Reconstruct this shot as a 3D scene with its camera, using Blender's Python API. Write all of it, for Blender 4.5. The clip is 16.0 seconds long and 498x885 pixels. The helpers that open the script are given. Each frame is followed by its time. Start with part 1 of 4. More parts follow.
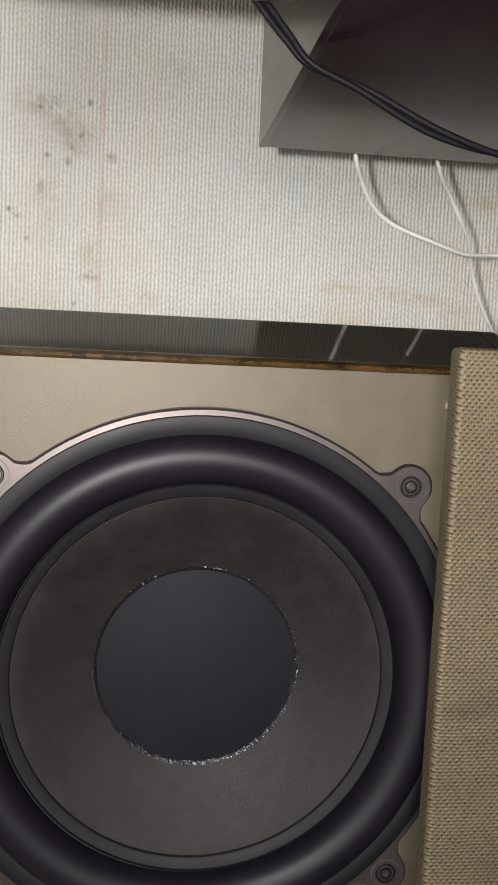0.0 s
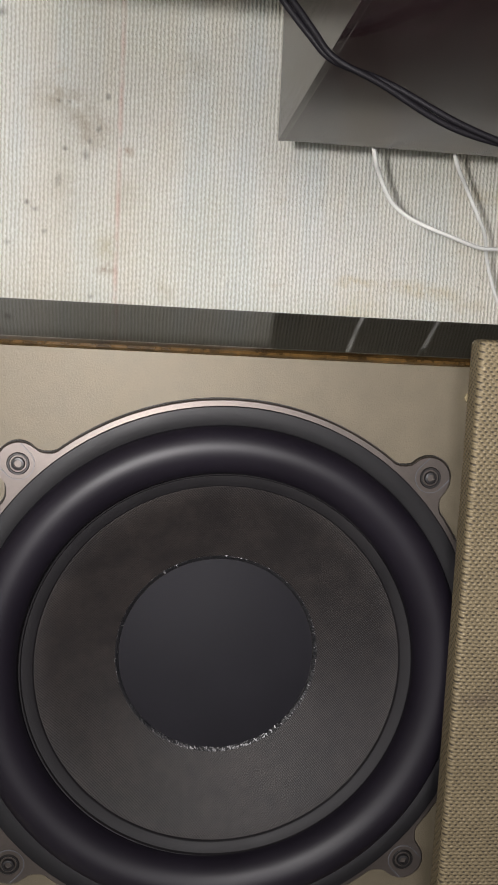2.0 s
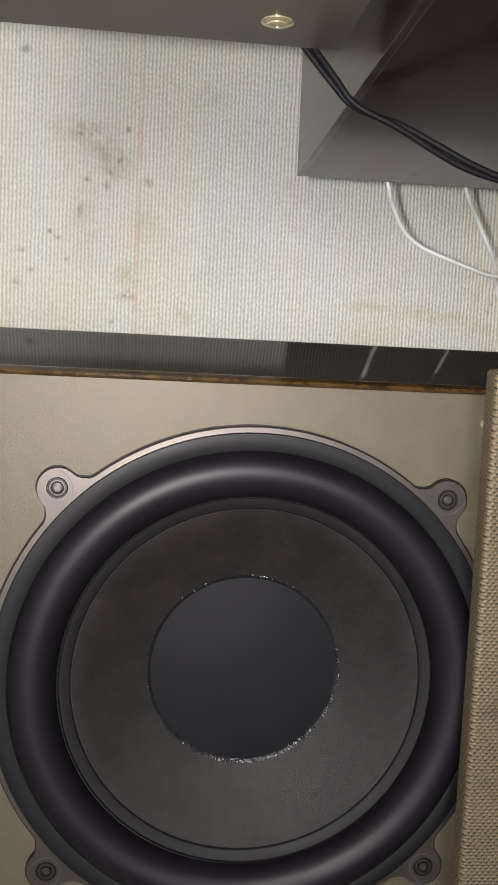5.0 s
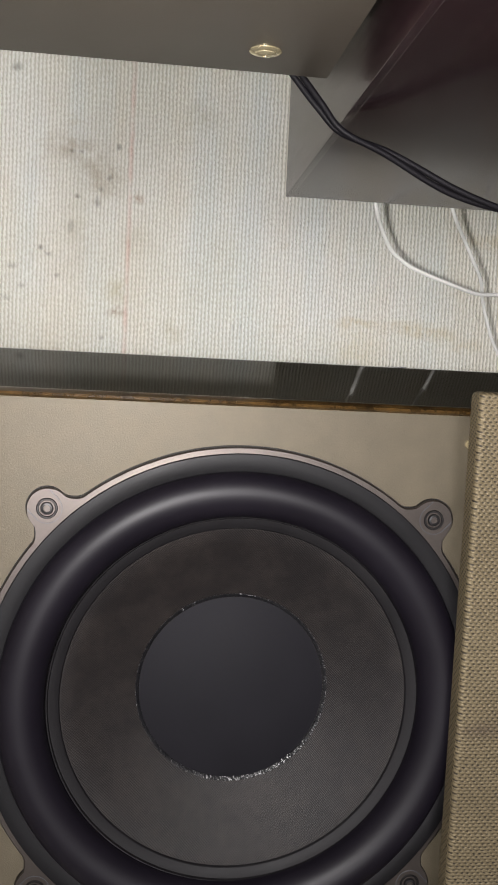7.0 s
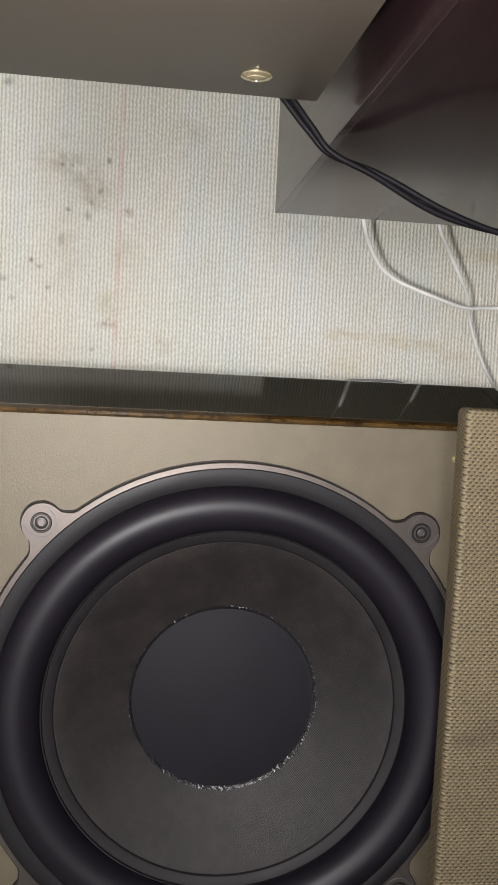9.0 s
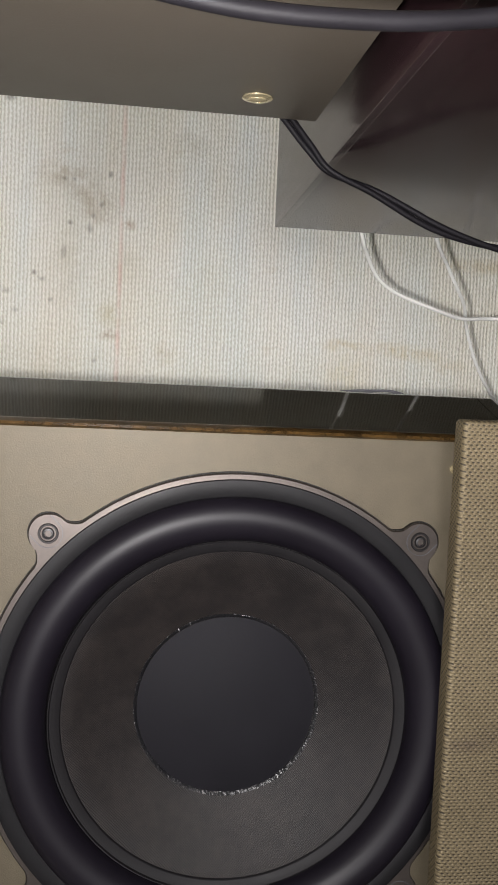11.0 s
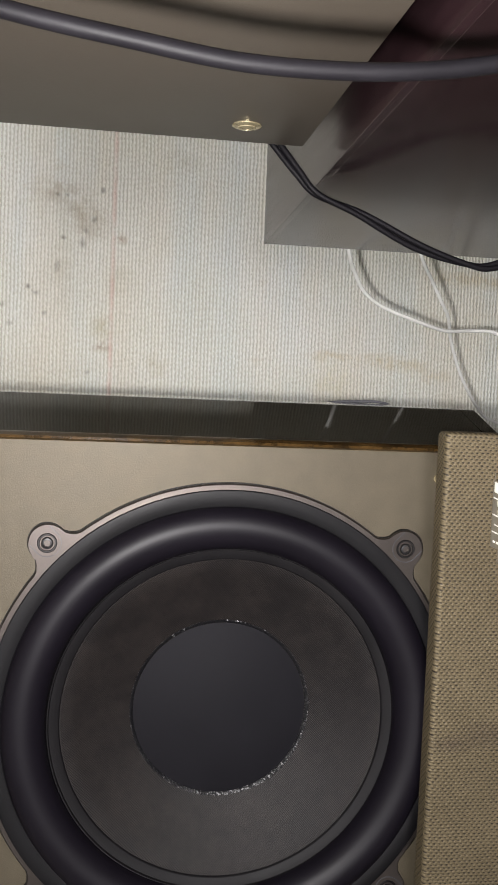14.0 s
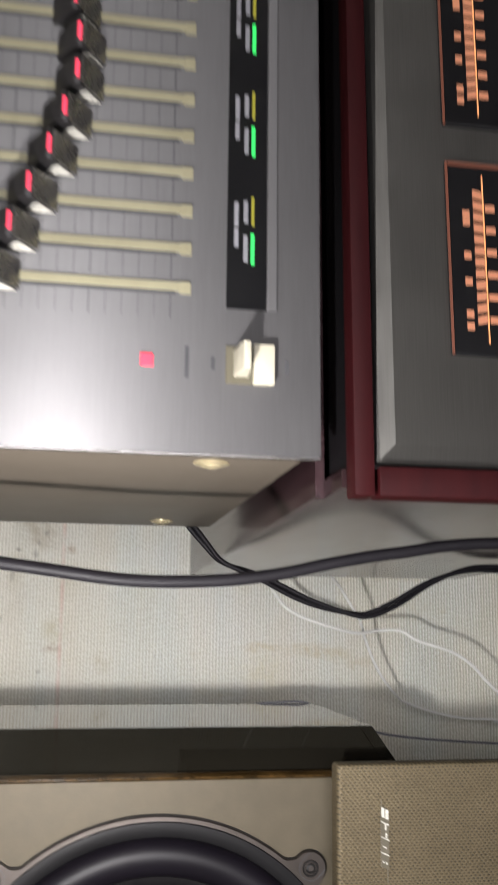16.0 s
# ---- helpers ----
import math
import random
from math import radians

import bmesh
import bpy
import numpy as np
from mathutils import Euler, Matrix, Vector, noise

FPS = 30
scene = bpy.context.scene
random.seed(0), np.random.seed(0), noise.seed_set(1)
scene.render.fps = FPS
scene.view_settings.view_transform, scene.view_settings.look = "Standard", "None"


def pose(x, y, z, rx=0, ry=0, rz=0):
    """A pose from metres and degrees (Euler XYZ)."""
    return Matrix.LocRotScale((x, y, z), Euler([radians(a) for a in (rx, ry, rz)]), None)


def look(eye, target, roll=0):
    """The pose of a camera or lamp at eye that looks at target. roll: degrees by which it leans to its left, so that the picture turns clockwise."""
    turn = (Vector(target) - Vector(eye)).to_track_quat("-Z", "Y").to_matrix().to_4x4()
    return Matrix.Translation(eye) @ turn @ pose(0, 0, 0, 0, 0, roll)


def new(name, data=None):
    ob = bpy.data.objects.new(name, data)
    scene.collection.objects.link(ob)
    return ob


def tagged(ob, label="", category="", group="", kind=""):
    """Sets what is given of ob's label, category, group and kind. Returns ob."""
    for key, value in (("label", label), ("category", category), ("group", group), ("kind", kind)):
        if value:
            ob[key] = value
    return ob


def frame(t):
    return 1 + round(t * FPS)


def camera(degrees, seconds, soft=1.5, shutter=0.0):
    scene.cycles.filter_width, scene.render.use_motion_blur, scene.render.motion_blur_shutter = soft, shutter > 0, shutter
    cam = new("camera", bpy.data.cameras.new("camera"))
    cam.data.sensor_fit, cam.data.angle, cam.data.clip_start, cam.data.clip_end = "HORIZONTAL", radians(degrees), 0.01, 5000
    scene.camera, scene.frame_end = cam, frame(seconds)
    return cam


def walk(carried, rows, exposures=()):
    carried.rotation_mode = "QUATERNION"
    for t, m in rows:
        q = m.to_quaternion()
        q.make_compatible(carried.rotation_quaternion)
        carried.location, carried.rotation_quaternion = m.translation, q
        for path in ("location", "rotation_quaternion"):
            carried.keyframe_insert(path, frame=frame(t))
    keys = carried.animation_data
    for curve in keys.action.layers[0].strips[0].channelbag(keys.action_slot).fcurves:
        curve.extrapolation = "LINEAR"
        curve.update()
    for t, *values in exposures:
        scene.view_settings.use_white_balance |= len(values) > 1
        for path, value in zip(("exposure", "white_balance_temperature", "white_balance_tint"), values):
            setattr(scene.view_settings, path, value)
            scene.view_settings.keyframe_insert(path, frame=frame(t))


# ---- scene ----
cam = camera(29.5, 16.0, shutter=0.5)
Z0 = 0.78
PATH = [
    (0, (0.191, -0.513, 0.823), (-0.017, 1.46, 0.573), -88.0),
    (0.5, (0.193, -0.513, 0.827), (-0.019, 1.459, 0.576), -87.8),
    (1, (0.191, -0.512, 0.824), (-0.028, 1.461, 0.58), -87.8),
    (1.5, (0.192, -0.514, 0.827), (-0.03, 1.459, 0.589), -87.9),
    (2, (0.189, -0.519, 0.831), (-0.031, 1.455, 0.598), -87.8),
    (2.5, (0.187, -0.524, 0.836), (-0.021, 1.452, 0.606), -87.6),
    (3, (0.195, -0.532, 0.839), (-0.001, 1.446, 0.619), -87.7),
    (5.5, (0.197, -0.545, 0.848), (0.015, 1.434, 0.622), -87.8),
    (6, (0.202, -0.547, 0.847), (0.028, 1.431, 0.613), -87.7),
    (6.5, (0.205, -0.551, 0.848), (0.037, 1.427, 0.607), -87.8),
    (7, (0.204, -0.55, 0.847), (0.037, 1.428, 0.605), -87.7),
    (7.5, (0.201, -0.55, 0.847), (0.032, 1.427, 0.6), -87.5),
    (8, (0.201, -0.552, 0.849), (0.036, 1.425, 0.596), -87.5),
    (8.5, (0.206, -0.556, 0.851), (0.05, 1.421, 0.593), -87.7),
    (9, (0.21, -0.559, 0.851), (0.057, 1.417, 0.582), -87.7),
    (11.5, (0.216, -0.576, 0.858), (0.082, 1.402, 0.59), -88.0),
    (12, (0.218, -0.582, 0.861), (0.088, 1.396, 0.597), -88.2),
    (12.5, (0.217, -0.585, 0.861), (0.082, 1.392, 0.591), -88.4),
    (13, (0.215, -0.584, 0.859), (0.082, 1.392, 0.577), -88.2),
    (13.5, (0.219, -0.585, 0.857), (0.091, 1.39, 0.57), -88.1),
    (14, (0.219, -0.593, 0.859), (0.094, 1.381, 0.567), -88.1),
    (14.5, (0.219, -0.6, 0.858), (0.094, 1.374, 0.558), -88.1),
    (15, (0.219, -0.612, 0.857), (0.125, 1.361, 0.539), -88.1),
    (15.2, (0.228, -0.629, 0.851), (0.184, 1.346, 0.54), -88.5),
    (15.3, (0.235, -0.638, 0.853), (0.229, 1.335, 0.527), -88.8),
    (15.4, (0.248, -0.648, 0.847), (0.277, 1.325, 0.521), -88.4),
    (15.5, (0.261, -0.661, 0.844), (0.348, 1.308, 0.502), -88.8),
    (15.6, (0.281, -0.67, 0.835), (0.422, 1.293, 0.483), -89.5),
    (15.8, (0.302, -0.691, 0.835), (0.558, 1.256, 0.458), -88.7),
    (15.9, (0.304, -0.709, 0.84), (0.617, 1.233, 0.476), -87.7),
    (16, (0.305, -0.727, 0.847), (0.65, 1.212, 0.496), -87.5),
]
walk(cam, [(t, look(eye, target, roll)) for t, eye, target, roll in PATH], exposures=((0.0, 0.0), (9.0, 0.0), (11.5, -0.10), (15.0, -0.16), (15.5, -0.20), (16.0, -0.16)))

# ---- light ----
world = bpy.data.worlds.new("room_air")
scene.world = world
world.use_nodes = True
world.node_tree.nodes["Background"].inputs[0].default_value = (0.75, 0.85, 1.0, 1)
world.node_tree.nodes["Background"].inputs[1].default_value = 0.02


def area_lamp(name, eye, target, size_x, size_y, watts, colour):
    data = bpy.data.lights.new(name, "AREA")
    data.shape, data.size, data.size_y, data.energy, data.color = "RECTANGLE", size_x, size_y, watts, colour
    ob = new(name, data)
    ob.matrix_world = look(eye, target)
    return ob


# weak fill from above, added for room light of unknown source
area_lamp("ambient_fill_above", (-0.20, -2.35, 2.30), (0.2, 0.3, 0.8), 1.70, 0.90, 4, (1.0, 0.975, 0.96))
# broad fill from behind the camera, added without a known source
area_lamp("ambient_fill_behind", (0.40, -3.32, 0.96), (0.10, 0.3, 0.88), 1.10, 0.95, 60, (1.0, 0.96, 0.985))
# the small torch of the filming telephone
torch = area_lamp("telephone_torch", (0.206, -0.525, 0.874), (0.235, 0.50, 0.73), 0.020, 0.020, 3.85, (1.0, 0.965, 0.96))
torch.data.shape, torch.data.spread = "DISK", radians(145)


# ---- materials ----
def material(name):
    m = bpy.data.materials.new(name)
    m.use_nodes = True
    nt = m.node_tree
    return m, nt, nt.nodes["Principled BSDF"]


def node(nt, kind, **values):
    n = nt.nodes.new(kind)
    for key, value in values.items():
        n.inputs[key].default_value = value
    return n


def coords(nt, scale=(1, 1, 1)):
    tc = nt.nodes.new("ShaderNodeTexCoord")
    mp = node(nt, "ShaderNodeMapping", Scale=scale)
    nt.links.new(tc.outputs["Object"], mp.inputs["Vector"])
    return mp.outputs["Vector"]


def ramp(nt, fac, stops):
    r = nt.nodes.new("ShaderNodeValToRGB")
    while len(r.color_ramp.elements) < len(stops):
        r.color_ramp.elements.new(0.5)
    for e, (p, c) in zip(r.color_ramp.elements, stops):
        e.position, e.color = p, (*c, 1) if len(c) == 3 else c
    nt.links.new(fac, r.inputs[0])
    return r.outputs[0]


def mix(nt, fac, a, b, blend="MIX"):
    n = nt.nodes.new("ShaderNodeMix")
    n.data_type, n.blend_type = "RGBA", blend
    for sock, v in ((n.inputs[0], fac), (n.inputs[6], a), (n.inputs[7], b)):
        if isinstance(v, (int, float)):
            sock.default_value = v
        elif isinstance(v, tuple):
            sock.default_value = (*v, 1)
        else:
            nt.links.new(v, sock)
    return n.outputs[2]


def calc(nt, op, a, b=0.0, clamp=False):
    n = nt.nodes.new("ShaderNodeMath")
    n.operation, n.use_clamp = op, clamp
    for sock, v in zip(n.inputs, (a, b)):
        if isinstance(v, (int, float)):
            sock.default_value = v
        else:
            nt.links.new(v, sock)
    return n.outputs[0]


def noisy(nt, vec, scale, detail=4.0, rough=0.55):
    n = node(nt, "ShaderNodeTexNoise", Scale=scale, Detail=detail, Roughness=rough)
    nt.links.new(vec, n.inputs["Vector"])
    return n.outputs["Fac"]


def bump(nt, bsdf, height, strength, distance):
    n = node(nt, "ShaderNodeBump", Strength=strength, Distance=distance)
    nt.links.new(height, n.inputs["Height"])
    nt.links.new(n.outputs[0], bsdf.inputs["Normal"])


def surface(name, dark, light, rough=(0.4, 0.6), metal=0.0, large=8.0, fine=220.0, stretch=(1, 1, 1), relief=0.15, depth=0.0006, coat=0.0, spec=0.5):
    """A worn surface: two tones by large and fine noise, uneven gloss, fine relief."""
    m, nt, b = material(name)
    vec = coords(nt, stretch)
    big, small = noisy(nt, vec, large), noisy(nt, vec, fine, 6.0, 0.65)
    f = calc(nt, "ADD", calc(nt, "MULTIPLY", big, 0.6), calc(nt, "MULTIPLY", small, 0.4))
    nt.links.new(ramp(nt, f, [(0.32, dark), (0.68, light)]), b.inputs["Base Color"])
    nt.links.new(ramp(nt, f, [(0.3, (rough[0],) * 3), (0.7, (rough[1],) * 3)]), b.inputs["Roughness"])
    b.inputs["Metallic"].default_value = metal
    b.inputs["Coat Weight"].default_value = coat
    b.inputs["Coat Roughness"].default_value = 0.08
    b.inputs["Specular IOR Level"].default_value = spec
    if relief:
        bump(nt, b, small, relief, depth)
    return m


def glow(name, colour, strength):
    m, nt, b = material(name)
    b.inputs["Base Color"].default_value = (*[c * 0.3 for c in colour], 1)
    b.inputs["Emission Color"].default_value = (*colour, 1)
    b.inputs["Emission Strength"].default_value = strength
    b.inputs["Roughness"].default_value = 0.4
    return m


def wallpaper():
    """Off-white woven wall cloth: ribs along x, knots along each rib, stains, specks and one pink thread."""
    m, nt, b = material("woven_wall_cloth")
    tc = nt.nodes.new("ShaderNodeTexCoord")
    vec = tc.outputs["Object"]
    sep = nt.nodes.new("ShaderNodeSeparateXYZ")
    wob = node(nt, "ShaderNodeTexNoise", Scale=70.0, Detail=5.0)
    nt.links.new(vec, wob.inputs["Vector"])
    off = nt.nodes.new("ShaderNodeVectorMath")
    off.operation = "MULTIPLY_ADD"
    off.inputs[1].default_value = (0.012, 0.0, 0.0020)
    nt.links.new(wob.outputs["Color"], off.inputs[0])
    nt.links.new(vec, off.inputs[2])
    nt.links.new(off.outputs[0], sep.inputs[0])
    x, z = sep.outputs[0], sep.outputs[2]
    row = calc(nt, "FLOOR", calc(nt, "DIVIDE", z, 0.0041))
    knot = calc(nt, "ADD", calc(nt, "ADD", calc(nt, "MULTIPLY", x, 2 * math.pi / 0.0066), calc(nt, "MULTIPLY", z, -2 * math.pi / 0.0095)), calc(nt, "MULTIPLY", calc(nt, "SINE", calc(nt, "MULTIPLY", row, 1.7)), 3.0))
    zig = calc(nt, "MULTIPLY", calc(nt, "SINE", knot), 0.22)
    rib = calc(nt, "ADD", calc(nt, "MULTIPLY", z, 2 * math.pi / 0.0041), zig)
    ribs = calc(nt, "MULTIPLY", calc(nt, "SINE", calc(nt, "SUBTRACT", rib, math.pi / 2)), 0.42)
    knots = calc(nt, "MULTIPLY", calc(nt, "SINE", calc(nt, "MULTIPLY", knot, 1.0)), calc(nt, "MULTIPLY", calc(nt, "ADD", 0.55, ribs), 0.26))
    fibre = noisy(nt, coords(nt, (1, 1, 2.2)), 300.0, 5.0, 0.7)
    lumps = noisy(nt, coords(nt, (0.7, 1, 1.6)), 110.0, 4.0)
    height = calc(nt, "ADD", calc(nt, "ADD", ribs, knots), calc(nt, "ADD", calc(nt, "MULTIPLY", fibre, 0.8), calc(nt, "MULTIPLY", lumps, 1.6)))
    grit = node(nt, "ShaderNodeTexVoronoi", Scale=46.0)
    nt.links.new(vec, grit.inputs["Vector"])
    lump = calc(nt, "MULTIPLY", ramp(nt, grit.outputs["Distance"], [(0.04, (1, 1, 1)), (0.20, (0, 0, 0))]), ramp(nt, noisy(nt, vec, 13.0, 2.0), [(0.54, (0, 0, 0)), (0.62, (1, 1, 1))]))
    bump(nt, b, calc(nt, "ADD", height, calc(nt, "MULTIPLY", lump, 2.2)), 1.0, 0.00095)
    tone = noisy(nt, vec, 5.0, 5.0, 0.6)
    base = ramp(nt, tone, [(0.3, (0.70, 0.683, 0.595)), (0.50, (0.765, 0.760, 0.683)), (0.68, (0.80, 0.803, 0.766))])
    # pale thread crests; the shade in the gaps between them is put into the colour
    crest = calc(nt, "MULTIPLY", calc(nt, "ADD", calc(nt, "MULTIPLY", calc(nt, "SINE", knot), 0.17), 0.83), calc(nt, "ADD", calc(nt, "MULTIPLY", ribs, 1.19), 0.5))
    crest = calc(nt, "ADD", crest, calc(nt, "MULTIPLY", calc(nt, "SUBTRACT", fibre, 0.5), 1.7))
    base = mix(nt, ramp(nt, crest, [(0.0, (1, 1, 1)), (0.42, (0, 0, 0))]), base, mix(nt, 0.52, base, (0.42, 0.38, 0.30)))
    base = mix(nt, ramp(nt, crest, [(0.50, (0, 0, 0)), (0.95, (0.75, 0.75, 0.75))]), base, (0.91, 0.912, 0.865))
    # broad bands of cooler and warmer cloth
    band = noisy(nt, coords(nt, (0.35, 1, 2.6)), 6.0, 3.0)
    base = mix(nt, 1.0, base, ramp(nt, band, [(0.36, (0.955, 0.985, 1.0)), (0.50, (1.0, 1.0, 0.985)), (0.64, (1.0, 0.972, 0.930))]), "MULTIPLY")
    # faint ochre stains
    stain = ramp(nt, noisy(nt, coords(nt, (1.6, 1, 1)), 21.0, 6.0, 0.7), [(0.62, (0, 0, 0)), (0.76, (1, 1, 1))])
    base = mix(nt, calc(nt, "MULTIPLY", stain, 0.28), base, (0.52, 0.44, 0.28))
    # smudges, drips and dirt spots: x, z, stretch in x and z, size, colour, strength
    cloud = ramp(nt, noisy(nt, vec, 75.0, 6.0, 0.75), [(0.38, (0.1, 0.1, 0.1)), (0.60, (1, 1, 1))])
    brown, ochre, olive, dirt = (0.40, 0.34, 0.25), (0.58, 0.49, 0.31), (0.47, 0.44, 0.34), (0.10, 0.085, 0.065)
    blots = ((0.424, 0.930, 1.3, 0.8, 0.026, brown, 0.50), (0.428, 0.910, 2.4, 0.8, 0.026, brown, 0.42), (0.404, 0.903, 1.0, 1.2, 0.026, brown, 0.62),
             (0.393, 0.884, 1.0, 1.0, 0.024, brown, 0.70), (0.415, 0.915, 1.0, 1.0, 0.055, olive, 0.22), (0.330, 0.916, 0.5, 1.4, 0.040, olive, 0.34),
             (0.274, 0.870, 1.0, 1.0, 0.020, (0.45, 0.40, 0.22), 0.55), (0.2525, 0.872, 1.9, 0.8, 0.012, (0.36, 0.27, 0.19), 0.85), (0.376, 0.853, 1.2, 1.0, 0.009, (0.42, 0.32, 0.23), 0.8),
             (0.332, 0.852, 1.0, 1.0, 0.022, olive, 0.35), (0.468, 0.787, 1.0, 0.8, 0.022, olive, 0.42), (0.235, 0.808, 1.0, 1.0, 0.016, (0.44, 0.38, 0.22), 0.5),
             (0.2545, 0.605, 3.2, 0.8, 0.026, ochre, 0.60), (0.2515, 0.543, 2.4, 0.55, 0.030, ochre, 0.62), (0.246, 0.505, 2.2, 0.8, 0.024, ochre, 0.55), (0.236, 0.475, 2.2, 0.8, 0.022, ochre, 0.5),
             (0.356, 0.452, 3.2, 0.7, 0.035, ochre, 0.55), (0.352, 0.415, 3.2, 0.6, 0.04, ochre, 0.6), (0.225, 0.60, 0.9, 0.9, 0.034, (0.66, 0.60, 0.38), 0.40), (0.31, 0.40, 1.4, 0.9, 0.05, ochre, 0.25),
             (0.3171, 0.9552, 1.0, 1.0, 0.0042, dirt, 1.0), (0.3115, 0.947, 1.2, 0.7, 0.0042, dirt, 0.7), (0.4297, 0.8752, 1.0, 1.0, 0.0040, dirt, 1.0), (0.375, 0.9178, 1.0, 1.0, 0.0040, dirt, 0.9),
             (0.3688, 0.8964, 0.8, 1.2, 0.0060, dirt, 0.7), (0.3433, 0.9237, 0.7, 1.2, 0.0060, dirt, 0.6), (0.2879, 0.9364, 1.0, 1.0, 0.0040, dirt, 0.7), (0.2231, 0.8869, 1.0, 1.0, 0.0030, dirt, 0.7),
             (0.422, 0.925, 1.0, 1.0, 0.0042, dirt, 0.8), (0.421, 0.915, 1.0, 1.0, 0.0036, dirt, 0.7), (0.396, 0.884, 1.0, 1.0, 0.0050, dirt, 0.8), (0.385, 0.893, 1.0, 1.0, 0.0040, dirt, 0.7),
             (0.296, 0.985, 1.0, 0.7, 0.0048, dirt, 0.55), (0.276, 0.975, 1.2, 0.8, 0.0046, dirt, 0.5), (0.262, 0.990, 1.0, 0.7, 0.0046, dirt, 0.45), (0.505, 0.985, 1.0, 0.8, 0.0060, dirt, 0.8))
    for cx, cz, kx, kz, rad, col, amount in blots:
        near = nt.nodes.new("ShaderNodeVectorMath")
        near.operation = "MULTIPLY_ADD"
        near.inputs[1].default_value = (kx, 0.0, kz)
        near.inputs[2].default_value = (-(cx + 0.006) * kx, 0.0, -(cz + 0.001) * kz)
        nt.links.new(off.outputs[0], near.inputs[0])
        d = nt.nodes.new("ShaderNodeVectorMath")
        d.operation = "LENGTH"
        nt.links.new(near.outputs[0], d.inputs[0])
        soft = calc(nt, "SUBTRACT", 1.0, calc(nt, "DIVIDE", d.outputs["Value"], rad), True)
        if rad > 0.007:
            soft = calc(nt, "MULTIPLY", soft, cloud)
        base = mix(nt, calc(nt, "MULTIPLY", soft, amount * (1.15 if rad > 0.007 else 0.7), True), base, col)
    line = calc(nt, "SUBTRACT", 1.0, calc(nt, "DIVIDE", calc(nt, "ABSOLUTE", calc(nt, "SUBTRACT", z, 0.8625)), 0.0040), True)
    broken = ramp(nt, noisy(nt, vec, 30.0, 3.0), [(0.30, (0, 0, 0)), (0.60, (1, 1, 1))])
    base = mix(nt, calc(nt, "MULTIPLY", calc(nt, "MULTIPLY", line, broken), 0.46), base, (0.66, 0.36, 0.30))
    nt.links.new(base, b.inputs["Base Color"])
    b.inputs["Roughness"].default_value = 0.85
    b.inputs["Specular IOR Level"].default_value = 0.25
    return m


def grille_weave():
    """Bronze-gold woven speaker cloth: short bright threads over a dark ground, in staggered rows."""
    m, nt, b = material("bronze_speaker_cloth")
    vec = coords(nt)
    sep = nt.nodes.new("ShaderNodeSeparateXYZ")
    wob = node(nt, "ShaderNodeTexNoise", Scale=60.0, Detail=2.0)
    nt.links.new(vec, wob.inputs["Vector"])
    off = nt.nodes.new("ShaderNodeVectorMath")
    off.operation = "MULTIPLY_ADD"
    off.inputs[1].default_value = (0.0014, 0.0014, 0.0014)
    nt.links.new(wob.outputs["Color"], off.inputs[0])
    nt.links.new(vec, off.inputs[2])
    nt.links.new(off.outputs[0], sep.inputs[0])
    xy = calc(nt, "SUBTRACT", sep.outputs[0], calc(nt, "MULTIPLY", sep.outputs[1], 0.25))
    z = calc(nt, "SUBTRACT", sep.outputs[2], sep.outputs[1])
    rows = calc(nt, "DIVIDE", xy, 0.0020)
    row = calc(nt, "FLOOR", rows)
    a = calc(nt, "SINE", calc(nt, "MULTIPLY", rows, 2 * math.pi))
    stag = calc(nt, "ADD", calc(nt, "DIVIDE", z, 0.0034), calc(nt, "MULTIPLY", row, 0.5))
    c = calc(nt, "SINE", calc(nt, "MULTIPLY", stag, 2 * math.pi))
    h = calc(nt, "MULTIPLY_ADD", calc(nt, "ADD", a, calc(nt, "MULTIPLY", c, 1.2)), 0.25)
    fine = noisy(nt, vec, 1500.0, 2.0)
    h = calc(nt, "ADD", calc(nt, "ADD", h, calc(nt, "MULTIPLY", noisy(nt, vec, 420.0, 2.0), 0.7)), calc(nt, "MULTIPLY", calc(nt, "SUBTRACT", fine, 0.7), 0.5))
    big = noisy(nt, vec, 14.0, 4.0)
    gold = ramp(nt, big, [(0.3, (0.115, 0.090, 0.050)), (0.7, (0.172, 0.137, 0.080))])
    for cx, cz, rad in ((0.004, 0.610, 0.030), (-0.002, 0.640, 0.018), (0.010, 0.585, 0.022)):
        d = nt.nodes.new("ShaderNodeVectorMath")
        d.operation = "DISTANCE"
        d.inputs[1].default_value = (cx, -0.037, cz)
        squash = nt.nodes.new("ShaderNodeVectorMath")
        squash.operation = "MULTIPLY_ADD"
        squash.inputs[1].default_value = (2.6, 1.0, 1.0)
        squash.inputs[2].default_value = (-1.6 * cx, 0.0, 0.0)
        nt.links.new(vec, squash.inputs[0])
        nt.links.new(squash.outputs[0], d.inputs[0])
        soft = calc(nt, "SUBTRACT", 1.0, calc(nt, "DIVIDE", d.outputs["Value"], rad), True)
        gold = mix(nt, calc(nt, "MULTIPLY", calc(nt, "MULTIPLY", soft, noisy(nt, vec, 90.0, 4.0)), 1.3, True), gold, (0.07, 0.05, 0.035))
    nt.links.new(mix(nt, ramp(nt, h, [(0.20, (0, 0, 0)), (0.72, (1, 1, 1))]), (0.028, 0.022, 0.014), gold), b.inputs["Base Color"])
    nt.links.new(ramp(nt, fine, [(0.35, (0.50, 0.50, 0.50)), (0.7, (0.78, 0.78, 0.78))]), b.inputs["Roughness"])
    b.inputs["Metallic"].default_value = 0.45
    bump(nt, b, h, 0.7, 0.0005)
    return m


